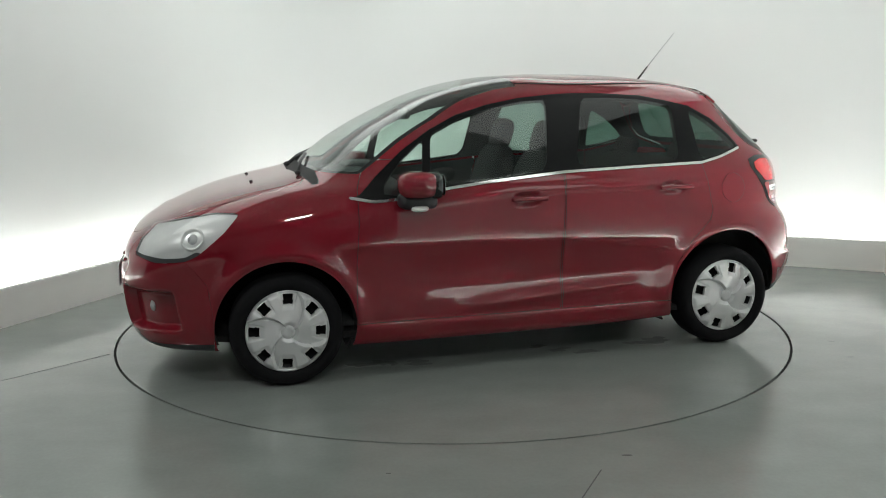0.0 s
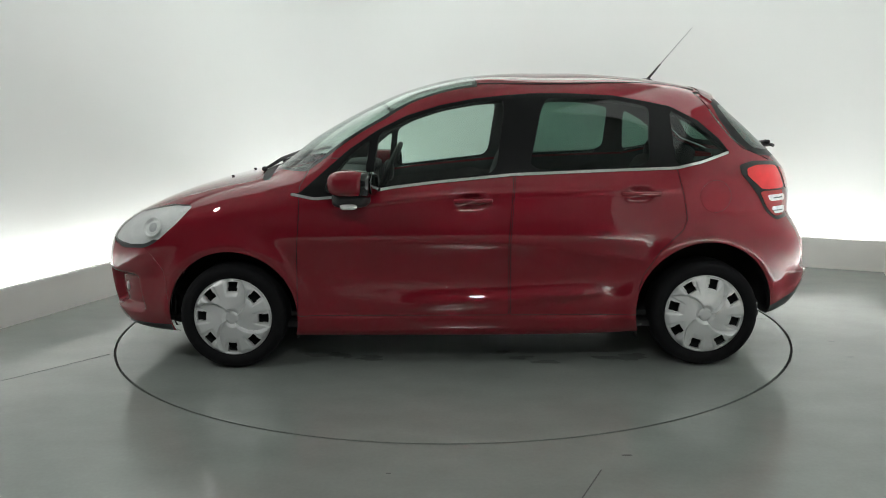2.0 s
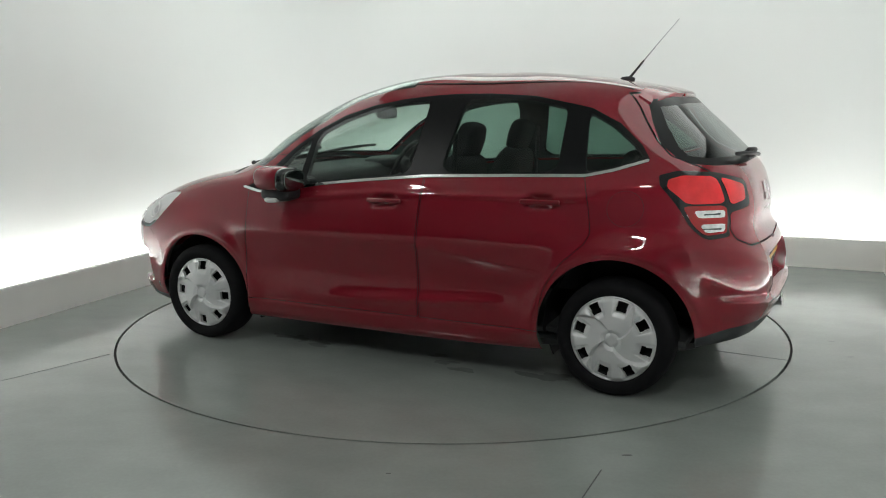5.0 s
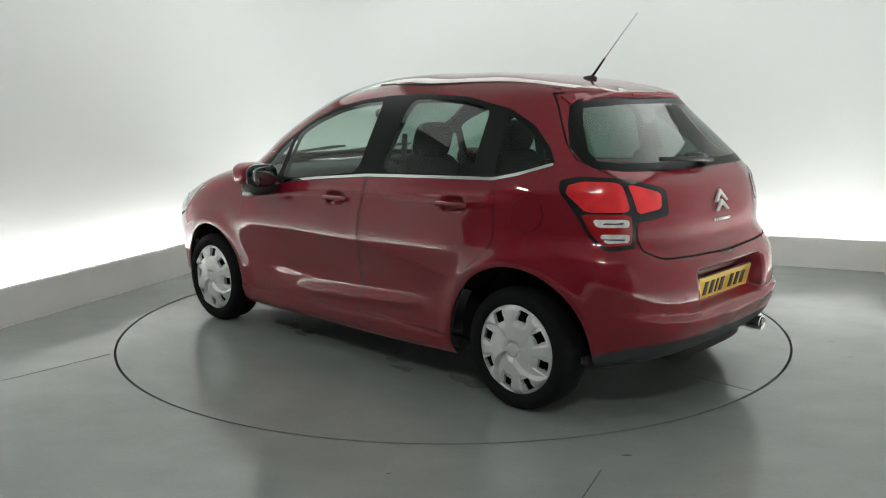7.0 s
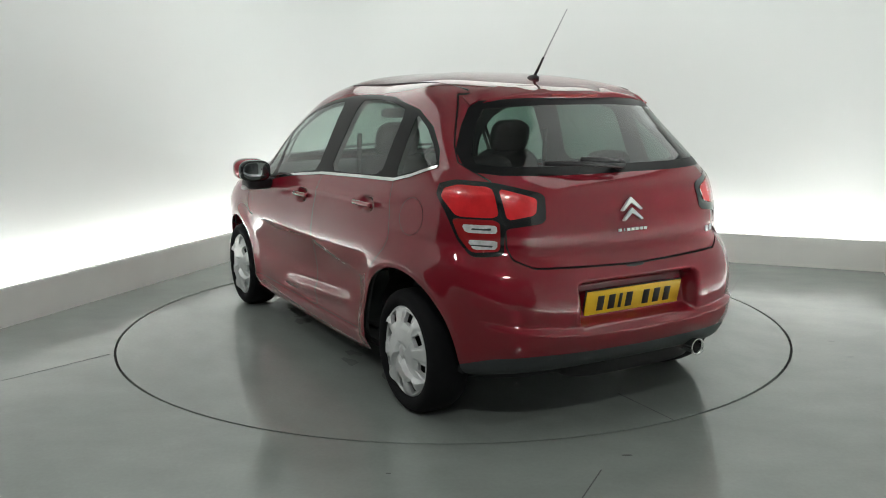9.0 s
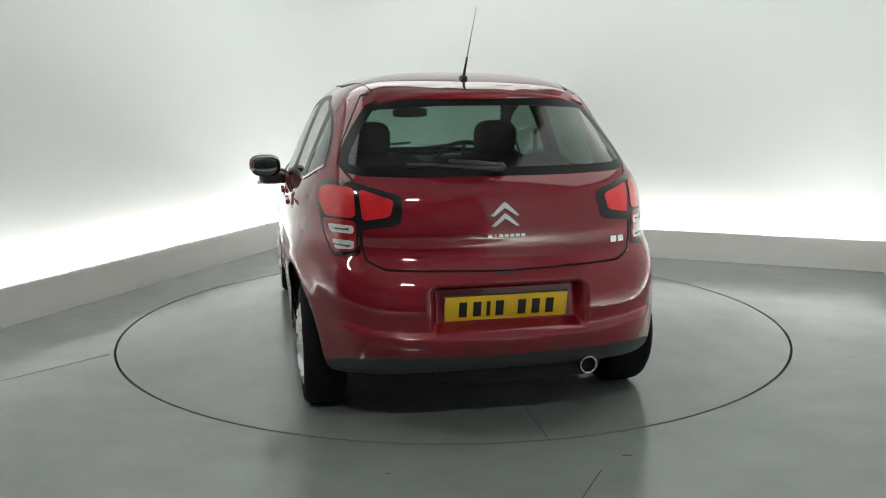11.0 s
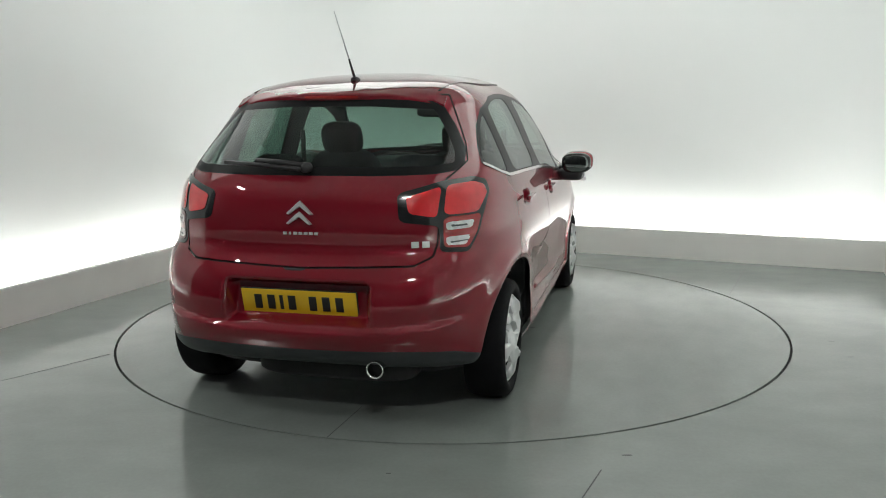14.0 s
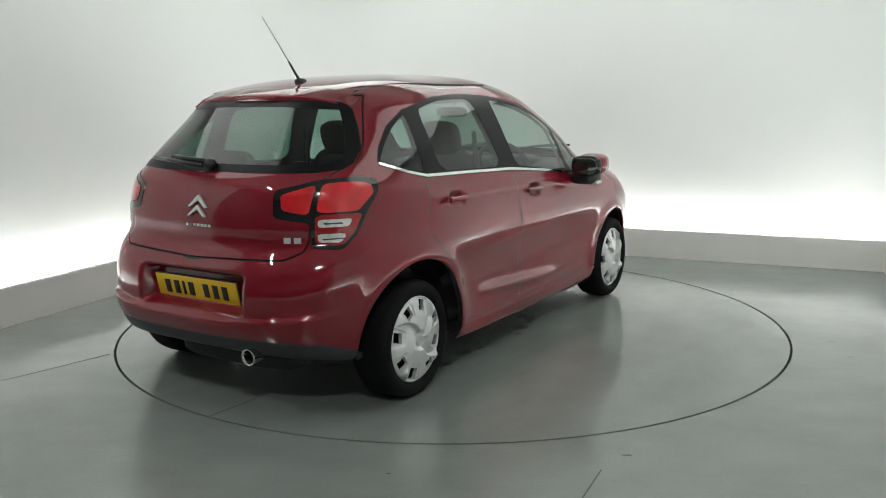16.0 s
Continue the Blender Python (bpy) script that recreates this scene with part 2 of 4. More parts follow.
def build_booth():
    wall_line = rounded(offset_loop(KERB, KERB_T + GAP), 0.9)
    wall = part("wall", ring_wall(wall_line, rounded(offset_loop(KERB, KERB_T + GAP + 0.15), 1.05), -0.05, WALL_H, True), M_WALL)
    wall.data.set_sharp_from_angle(angle=radians(40))
    tagged(wall, "smooth matt white booth wall with rounded corners", "wall", kind="structure")
    names = ("kerb_far", "kerb_right", "kerb_back", "kerb_left")
    out = offset_loop(KERB, KERB_T)
    for i in range(4):
        j = (i + 1) % 4
        k = part(names[i], prism([KERB[i], out[i], out[j], KERB[j]], 0.0, KERB_H), M_KERB)
        bm = bmesh.new()
        bm.from_mesh(k.data)
        bmesh.ops.recalc_face_normals(bm, faces=bm.faces)
        bm.to_mesh(k.data)
        bm.free()
        tagged(k, "low off-white painted upstand hiding strip lights", "upstand", kind="structure")
    # floor with a round opening for the disc
    outer = offset_loop(KERB, KERB_T + GAP + 0.1)
    n, r = 128, TURN_RADIUS
    v, f = [], []
    for ring, z in ((r, 0.0), (r, -0.03)):
        for i in range(n):
            a = 2 * math.pi * i / n
            v.append((ring * math.cos(a), ring * math.sin(a), z))
    for i in range(n):
        a = 2 * math.pi * i / n
        d = Vector((math.cos(a), math.sin(a), 0))
        far = 1e9
        for k in range(4):
            p, q = outer[k], outer[(k + 1) % 4]
            e = q - p
            nn = Vector((-e.y, e.x, 0)).normalized()
            if d.dot(nn) > 1e-6:
                far = min(far, p.dot(nn) / d.dot(nn))
        v.append(tuple(d * far))
    for p in outer:
        v.append(tuple(p))
    for i in range(n):
        j = (i + 1) % n
        f += [(i, 2 * n + i, 2 * n + j, j), (n + i, i, j, n + j)]
    # corner fillers
    for k, p in enumerate(outer):
        a = math.atan2(p.y, p.x) % (2 * math.pi)
        i = int(a / (2 * math.pi) * n) % n
        f.append((2 * n + i, 3 * n + k, 2 * n + (i + 1) % n))
    fl = part("floor", mesh_of(v, f, False), M_FLOOR)
    tagged(fl, "glossy grey-green painted concrete floor", "floor", kind="structure")
    rim = [(1.02 * r * math.cos(2 * math.pi * i / 96), 1.02 * r * math.sin(2 * math.pi * i / 96)) for i in range(96)]
    pit = part("floor_pit", prism(rim, -0.08, -0.03), M_GROOVE)
    tagged(pit, "dark pit under the turntable disc", "pit", kind="structure")
    top = prism(outer, WALL_H, WALL_H + 0.1)
    ce = part("ceiling", top, M_CEIL)
    tagged(ce, "plain pale grey booth ceiling", "ceiling", kind="structure")
    # strip lights lying behind the upstand
    mid = offset_loop(KERB, KERB_T + GAP - 0.10)
    runs = [(mid[0], mid[1]), (mid[1], mid[1] - ALONG_L * 7.4), (mid[0] - ALONG_L * 6.6, mid[0])]
    for a, b in runs:
        e = (b - a).normalized()
        a, b = a + e * 0.25, b - e * 0.25
        strip = new("strip_light")
        strip.location = (a + b) / 2
        ang = math.atan2(e.y, e.x)
        m = Matrix.Rotation(ang, 4, "Z")
        L = (b - a).length
        part("housing", box_bm(0, 0, 0.04, L, 0.07, 0.08, 0.006, m=m), M_KERB, strip)
        part("diffuser", box_bm(0, 0.008, 0.092, L - 0.02, 0.045, 0.024, 0.006, m=m), M_TUBE, strip, "glowing white diffuser")
        tagged(strip, "white linear strip light behind the low upstand", "light", group="strip lights round the booth")
    # joints and scuffs in the floor
    for p, q, w in (((2.43, 1.55), (1.985, .60), .005), ((.565, -2.29), (.35, -2.75), .005), ((-2.305, -1.207), (-1.924, -.746), .004)):
        p, q = Vector((*p, 0)), Vector((*q, 0))
        m = Matrix.Translation((p + q) / 2) @ Matrix.Rotation(math.atan2(q.y - p.y, q.x - p.x), 4, "Z")
        tagged(part("floor_joint", box_bm(0, 0, 0.0005, (q - p).length, w, 0.001, m=m), M_JOINT), "thin dark joint in the painted floor", "joint", kind="structure")
    for x, y, r in ((2.16, -.885, .012), (2.195, -.579, .014), (.69, -2.157, .014), (-.243, -2.312, .007)):
        tagged(part("floor_mark", lathe([(0, .0008), (r * .7, .0008), (r, .0)], 10), M_JOINT, at=Matrix.Translation((x, y, 0.0004)) @ Matrix.Rotation(radians(90), 4, "X") @ Matrix.Diagonal((1.6, 1, .6, 1))), "small dark scuff on the floor", "mark", group="scuffs on the floor")
    for p, a, power in TUBES:
        tl = new("tube_light")
        tl.matrix_basis = Matrix.Translation(p) @ Matrix.Rotation(a, 4, "Z")
        part("diffuser", box_bm(0, 0, .022, .5, .08, .03, .01, 3), M_TUBE2, tl, "glowing white diffuser")
        part("body", box_bm(0, 0, .06, .56, .11, .05, .008), M_KERB, tl)
        for k in (-1, 1):
            part("hanger", tube([(k * .2, 0, .08), (k * .2, 0, WALL_H - 3.05)], .006), M_CHROME, tl)
        tagged(tl, "white tube light hung from the grey ceiling", "light", group="tube lights on the ceiling")
    # bodies of the unseen wall washers added to brighten the upper walls
    for p, q, power in TOP_LINES:
        e = (q - p).normalized()
        out = Vector((-e.y, e.x, 0))
        lp = new("wall_washer")
        lp.matrix_basis = Matrix.Translation((p + q) / 2 - out * 0.5) @ Matrix.Rotation(math.atan2(e.y, e.x), 4, "Z")
        L = (q - p).length - 0.5
        part("housing", box_bm(0, 0, TOP_Z + 0.05, L, 1.56, 0.05, 0.008), M_KERB, lp)
        part("diffuser", box_bm(0, 0, TOP_Z + 0.018, L - 0.04, 1.5, 0.012, 0.003), M_PANEL, lp, "glowing white diffuser")
        for k in (-0.4, 0, 0.4):
            part("hanger", tube([(k * L, 0, TOP_Z + 0.07), (k * L, 0, WALL_H)], 0.006), M_CHROME, lp)
        tagged(lp, "long white wall-washer light, unseen, added under the ceiling to brighten the walls", "light", group="lights along the wall tops")
    # unseen dark curtain added round the camera's end of the booth to darken reflections
    line = rounded(offset_loop(KERB, KERB_T + GAP - 0.06), 0.9)
    pts = [p for p in line if p.y < -3.6]
    cut_r = CORNER_RIGHT - ALONG_L * 6.4 + Vector((ALONG_L.y, -ALONG_L.x, 0)) * (KERB_T + GAP - 0.06)
    cut_l = CORNER_FAR - ALONG_L * 6.3 - Vector((ALONG_L.y, -ALONG_L.x, 0)) * (KERB_T + GAP - 0.06)
    pts = [cut_r] + pts + [cut_l]
    dense = []
    for p, q in zip(pts, pts[1:]):
        n = max(1, int((q - p).length / 0.03))
        dense += [p.lerp(q, k / n) for k in range(n)]
    vs, fs, run = [], [], 0.0
    for i, p in enumerate(dense):
        d = (dense[min(i + 1, len(dense) - 1)] - dense[max(i - 1, 0)]).normalized()
        run += 0.03
        w = Vector((-d.y, d.x, 0)) * 0.022 * math.sin(run * 26 + 0.6 * math.sin(run * 3.1))
        for z in (0.34, WALL_H - 0.01):
            vs.append((p.x + w.x, p.y + w.y, z))
    for i in range(len(dense) - 1):
        fs.append((2 * i, 2 * i + 2, 2 * i + 3, 2 * i + 1))
    cu = part("curtain", mesh_of(vs, fs), M_UNSEEN_CURTAIN)
    sol = cu.modifiers.new("thick", "SOLIDIFY")
    sol.thickness = 0.004
    tagged(cu, "grey pleated curtain, unseen, added to darken reflections from the camera's end", "curtain")


def build_disc():
    r = TURN_RADIUS - 0.014
    n = 160
    c = [(r * math.cos(2 * math.pi * i / n), r * math.sin(2 * math.pi * i / n)) for i in range(n)]
    disc = new("turntable")
    part("disc_plate", prism(c, -0.025, 0.0), M_DISC, disc)
    for p, q in SEAMS:
        p, q = Vector((*p, 0)), Vector((*q, 0))
        m = Matrix.Translation((p + q) / 2) @ Matrix.Rotation(math.atan2(q.y - p.y, q.x - p.x), 4, "Z")
        part("seam", box_bm(0, 0, 0.0005, (q - p).length, 0.004, 0.001, m=m), M_JOINT, disc, "thin dark joint line")
    # splashes of water that ran off the car
    rnd = random.Random(7)
    for k in range(22):
        along, across = rnd.uniform(-.95, .95), rnd.choice((-1, 1)) * rnd.uniform(.55, .74)
        n, size = 14, rnd.uniform(.012, .05)
        stretch = rnd.uniform(.9, 2.6)
        ph = [rnd.uniform(0, 6.3) for _ in range(3)]
        ring = []
        for i in range(n):
            a = 2 * math.pi * i / n
            q = size * (1 + .28 * math.sin(2 * a + ph[0]) + .22 * math.sin(3 * a + ph[1]) + .16 * math.sin(5 * a + ph[2]))
            ring.append((CAR_OFFSET[0] + along + q * stretch * math.cos(a), CAR_OFFSET[1] + across + q * math.sin(a)))
        part("water_patch", prism(ring, 0.0, 0.0012), M_WATER, disc, "thin splash of water")
    tagged(disc, "round grey-green painted turntable disc flush in the floor", "turntable")
    return disc


build_booth()
turntable = build_disc()


# ---- the car: skin of the body ----
# levels from sill to roof: (x, z) at the nose, (half width, z) at the flank, (x, z) at the tail
NOSE = [(1.78, .17), (1.95, .20), (2.015, .32), (2.035, .46), (2.03, .58), (2.0, .67), (1.94, .74), (1.80, .822), (1.62, .897), (1.40, .958),
        (1.10, 1.03), (.91, 1.155), (.707, 1.28), (.504, 1.38), (.30, 1.458), (.10, 1.507), (-.08, 1.530), (-.25, 1.540), (-.40, 1.543)]
FLANK = [(.80, .17), (.828, .22), (.842, .36), (.846, .50), (.858, .62), (.861, .71), (.852, .80), (.839, .87), (.825, .925), (.812, .965),
         (.79, 1.01), (.745, 1.12), (.70, 1.23), (.655, 1.33), (.61, 1.40), (.545, 1.452), (.43, 1.498), (.22, 1.533), (.0, 1.543)]
TAIL = [(-1.66, .26), (-1.82, .29), (-1.865, .38), (-1.885, .50), (-1.875, .61), (-1.84, .69), (-1.80, .76), (-1.795, .84), (-1.785, .92), (-1.765, .99),
        (-1.725, 1.06), (-1.625, 1.165), (-1.535, 1.255), (-1.46, 1.325), (-1.385, 1.395), (-1.30, 1.44), (-1.08, 1.488), (-.75, 1.527), (-.5, 1.541)]
NV, NS = 200, 320
WHEEL_Z, AXLE_X = 0.281, 1.233
ARCH_F, ARCH_R = (1.235, .285, .345), (-1.232, .302, .362)


def spline(t, y, q):
    """Natural cubic spline through (t, y), read at q."""
    t, y, n = np.asarray(t, float), np.asarray(y, float), len(t)
    h = np.diff(t)
    a, r = np.eye(n), np.zeros(n)
    for i in range(1, n - 1):
        a[i, i - 1:i + 2] = h[i - 1], 2 * (h[i - 1] + h[i]), h[i]
        r[i] = 6 * ((y[i + 1] - y[i]) / h[i] - (y[i] - y[i - 1]) / h[i - 1])
    m = np.linalg.solve(a, r)
    k = np.clip(np.searchsorted(t, q) - 1, 0, n - 2)
    u, w = t[k + 1] - q, q - t[k]
    return (m[k] * u ** 3 + m[k + 1] * w ** 3) / (6 * h[k]) + (y[k] / h[k] - m[k] * h[k] / 6) * u + (y[k + 1] / h[k] - m[k + 1] * h[k] / 6) * w


def smooth01(x):
    x = np.clip(x, 0, 1)
    return x * x * (3 - 2 * x)


def body_grid():
    no, fl, ta = np.array(NOSE), np.array(FLANK), np.array(TAIL)
    step = (np.hypot(*np.diff(no, axis=0).T) + np.hypot(*np.diff(fl, axis=0).T) + np.hypot(*np.diff(ta, axis=0).T)) / 3
    t = np.concatenate([[0], np.cumsum(step)])
    q = np.linspace(0, t[-1], NV)
    fx, fz, w, sz, bx, bz = (spline(t, c, q) for c in (*no.T, *fl.T, *ta.T))
    w = np.maximum(w, 0)
    P = np.zeros((NV, NS, 3))
    arc = np.zeros((NV, NS))
    phi = np.linspace(0, math.pi / 2, 500)
    for i in range(NV):
        cx = 0.5 * (fx[i] + bx[i])
        half = fx[i] - cx
        # the tail is rounder in plan above its bumper
        n = 5.0 - 0.45 * float(smooth01((bz[i] - 0.70) / 0.10)) - 0.45 * float(smooth01((bz[i] - 1.12) / 0.20))
        c, s = np.cos(phi) ** (2 / n), np.sin(phi) ** (2 / n)
        c = np.concatenate([[1.0], c[1:-1], [0.0]])
        yy = w[i] * s
        k = c ** 3
        # the windscreen turns a little more sharply into its pillars
        nf = 5.0 + 0.6 * float(smooth01((fz[i] - 0.98) / 0.10) * smooth01((1.50 - fz[i]) / 0.10))
        cf, sf = np.cos(phi) ** (2 / nf), np.sin(phi) ** (2 / nf)
        cf = np.concatenate([[1.0], cf[1:-1], [0.0]])
        bow_f = 0.05 if fz[i] > 1.0 else 0.05 * (fz[i] - 0.1)
        bow_r = 0.035
        fr = np.stack([cx + half * cf - bow_f * sf ** 2 * cf ** 4, w[i] * sf, sz[i] + (fz[i] - sz[i]) * cf ** 3], -1)
        rr = np.stack([cx - half * c + bow_r * s ** 2 * c ** 4, yy, sz[i] + (bz[i] - sz[i]) * k], -1)
        line = np.concatenate([fr[:-1], rr[::-1]])
        L = np.concatenate([[0], np.cumsum(np.linalg.norm(np.diff(line, axis=0), axis=1))])
        g = np.linspace(0, L[-1], NS)
        for a in range(3):
            P[i, :, a] = np.interp(g, L, line[:, a])
        P[i, 0, 1] = P[i, -1, 1] = 0
        arc[i] = L[-1] - g
    X, Y, Z = P[..., 0].copy(), P[..., 1].copy(), P[..., 2].copy()
    side = smooth01((Y - 0.55) / 0.2)
    # arch flares
    for ax, az, ar in (ARCH_F, ARCH_R):
        r = np.hypot(X - ax, Z - az)
        P[..., 1] += side * 0.017 * np.exp(-((r - ar - 0.02) / 0.055) ** 2) * smooth01((Z - 0.2) / 0.1)
    # shoulder line, lower door ridge, waist edge
    zc = np.interp(X, [-1.1, .07, .4, .9], [.935, .92, .888, .83])
    span = smooth01((X + 1.2) / 0.2) * smooth01((0.75 - X) / 0.3)
    P[..., 1] += side * span * 0.006 * np.exp(-((Z - zc) / 0.018) ** 2)
    zl = np.interp(X, [-.7, .4], [.405, .335])
    span = smooth01((X + 0.72) / 0.15) * smooth01((0.45 - X) / 0.4)
    P[..., 1] += side * span * 0.013 * np.exp(-((Z - zl) / 0.026) ** 2)
    zw = np.interp(X, [-.85, -.23, .9], [.575, .665, .68])
    span = smooth01((X + 1.0) / 0.25) * smooth01((1.02 - X) / 0.6)
    u = np.clip(zw - Z, 0, None)
    P[..., 1] -= side * span * 0.016 * (1 - np.exp(-u / 0.045)) * smooth01((Z - 0.30) / 0.2)
    # sill step between the arches
    span = smooth01((X + 0.93) / 0.05) * smooth01((0.93 - X) / 0.05)
    P[..., 1] += side * span * 0.007 * smooth01((0.292 - Z) / 0.022) * smooth01((Z - 0.16) / 0.05)
    # cups behind the door handles
    for hx, hz in ((-.02, .882), (-.87, .913)):
        P[..., 1] -= side * 0.030 * np.exp(-(((X - hx) / 0.055) ** 4 + ((Z - hz) / 0.031) ** 4))
    # recess for the number plate, and the step under the tail lip
    rec = smooth01((0.325 - Y) / 0.018) * smooth01((Z - 0.462) / 0.03) * smooth01((0.648 - Z) / 0.016) * (X < -1.5)
    P[..., 0] += rec * np.clip(-1.79 + 0.24 * (0.60 - Z) * -1 - X, 0, 0.09)
    # bumper ledge under the plate
    edge = 0.452 + 0.05 * np.clip(Y / 0.7, 0, 1) ** 2
    P[..., 0] -= (X < -1.5) * 0.024 * smooth01((edge - Z) / 0.014) * smooth01((Z - 0.30) / 0.12) * smooth01((0.74 - Y) / 0.16) * (1 - rec)
    # air intake and fog recess at the nose
    inn = smooth01((0.45 - Y) / 0.03) * smooth01((Z - 0.23) / 0.03) * smooth01((0.42 - Z) / 0.03) * (X > 1.7)
    P[..., 0] -= inn * 0.05
    fog = smooth01((Y - 0.48) / 0.03) * smooth01((0.745 - Y) / 0.025) * smooth01((Z - 0.29) / 0.02) * smooth01((0.50 - Z) / 0.03) * (X > 1.6)
    P[..., 0] -= fog * 0.05
    P[..., 1] -= fog * 0.032
    # upper nostril line of the nose
    slot = smooth01((0.55 - Y) / 0.05) * np.exp(-((Z - 0.605) / 0.022) ** 2) * (X > 1.6)
    P[..., 0] -= slot * 0.02
    return P, arc


class Skin:
    """Half of the body as triangles that can be cut along lines."""

    def __init__(self, P, arc):
        du, dv = np.gradient(P, axis=1), np.gradient(P, axis=0)
        N = np.cross(dv, du)
        N /= np.linalg.norm(N, axis=-1, keepdims=True) + 1e-12
        mid = N[NV // 3, NS // 2]
        if mid[1] < 0:
            N = -N
        N[:, 0, 1] = N[:, -1, 1] = 0
        N[-1] = (0, 0, 1)
        self.V = [tuple(p) for p in P.reshape(-1, 3)]
        self.N = [tuple(p) for p in N.reshape(-1, 3)]
        self.A = list(arc.reshape(-1))
        i, j = (g.ravel() for g in np.meshgrid(np.arange(NV - 1), np.arange(NS - 1), indexing="ij"))
        a = i * NS + j
        tris = np.stack([a, a + NS + 1, a + 1, a, a + NS, a + NS + 1], -1).reshape(-1, 3)
        V, M = P.reshape(-1, 3), N.reshape(-1, 3)
        p, q, r = (V[tris[:, k]] for k in range(3))
        turn = (np.cross(q - p, r - p) * M[tris].sum(1)).sum(1) < 0
        tris[turn] = tris[turn][:, ::-1]
        self.T = [tuple(t) for t in tris.tolist()]
        self.R = ["body"] * len(self.T)

    def cut(self, fn, into, within=("body",)):
        v = np.array(self.V)
        d = fn(v[:, 0], v[:, 1], v[:, 2], np.array(self.A))
        d = np.where(np.abs(d) < 2e-5, -2e-5, d)
        d = list(d)
        T, R, made = [], [], {}

        def mid(a, b):
            key = (a, b) if a < b else (b, a)
            if key not in made:
                a, b = key
                w = d[a] / (d[a] - d[b])
                made[key] = len(self.V)
                self.V.append(tuple(p + (q - p) * w for p, q in zip(self.V[a], self.V[b])))
                self.N.append(tuple(p + (q - p) * w for p, q in zip(self.N[a], self.N[b])))
                self.A.append(self.A[a] + (self.A[b] - self.A[a]) * w)
            return made[key]

        for tri, reg in zip(self.T, self.R):
            if reg not in within:
                T.append(tri), R.append(reg)
                continue
            s = [d[k] < 0 for k in tri]
            c = sum(s)
            if c in (0, 3):
                T.append(tri), R.append(into if c else reg)
                continue
            k = s.index(c == 1)
            a, b, e = tri[k], tri[(k + 1) % 3], tri[(k + 2) % 3]
            p, q = mid(a, b), mid(a, e)
            one, two = (into, reg) if c == 1 else (reg, into)
            T += [(a, p, q), (p, b, e), (p, e, q)]
            R += [one, two, two]
        self.T, self.R = T, R

    def panel(self, regions, name, fn, gap=0.0035):
        """A panel cut out of the regions, with a sunk dark joint along its edge."""
        self.cut(fn, name, regions)
        if gap:
            self.cut(lambda *a: -gap - fn(*a), "gap_" + name, (name,))

    def mesh(self, region, side, lift=0.0):
        """side: 1 left, -1 right, 0 both halves welded."""
        tris = [t for t, r in zip(self.T, self.R) if r == region]
        if not tris:
            raise ValueError(region)
        used = sorted({k for t in tris for k in t})
        at = {k: i for i, k in enumerate(used)}
        vs, ns, fs = [], [], []
        n = len(used)
        for sg in ((1, -1) if side == 0 else (side,)):
            base = len(vs)
            for k in used:
                p, q = self.V[k], self.N[k]
                vs.append((p[0] + q[0] * lift, (p[1] + q[1] * lift) * sg, p[2] + q[2] * lift))
                ns.append((q[0], q[1] * sg, q[2]))
            for t in tris:
                f = [at[k] + base for k in t]
                fs.append(f if sg == 1 else f[::-1])
        me = bpy.data.meshes.new(region)
        me.from_pydata(vs, [], fs)
        me.shade_smooth()
        me.normals_split_custom_set_from_vertices([Vector(q).normalized() for q in ns])
        me.update()
        return me


def soft_polygon(pts, rounds=2, k=.9):
    for _ in range(rounds):
        out = []
        for i in range(len(pts)):
            p, q = pts[i], pts[(i + 1) % len(pts)]
            out += [(p[0] * k + q[0] * (1 - k), p[1] * k + q[1] * (1 - k)), (p[0] * (1 - k) + q[0] * k, p[1] * (1 - k) + q[1] * k)]
        pts = out
    return pts


def poly_d(a, b, pts):
    """Signed distance to a polygon, negative inside."""
    best, inside = np.full(a.shape, 1e9), np.zeros(a.shape, bool)
    for i in range(len(pts)):
        (x0, y0), (x1, y1) = pts[i], pts[(i + 1) % len(pts)]
        ex, ey = x1 - x0, y1 - y0
        w = np.clip(((a - x0) * ex + (b - y0) * ey) / (ex * ex + ey * ey + 1e-12), 0, 1)
        best = np.minimum(best, np.hypot(a - x0 - ex * w, b - y0 - ey * w))
        if y0 != y1:
            inside ^= ((y0 > b) != (y1 > b)) & (a < ex * (b - y0) / (y1 - y0) + x0)
    return np.where(inside, -best, best)


def side_view(pts, grow=0.0, rounds=1):
    pts = soft_polygon(pts, rounds)
    return lambda x, y, z, a: np.maximum(poly_d(x, z, pts) - grow, 0.35 - y)


def tail_view(pts, grow=0.0, rounds=1, limit=-1.15):
    pts = soft_polygon(pts, rounds)
    return lambda x, y, z, a: np.maximum(poly_d(a, z, pts) - grow, x - limit)


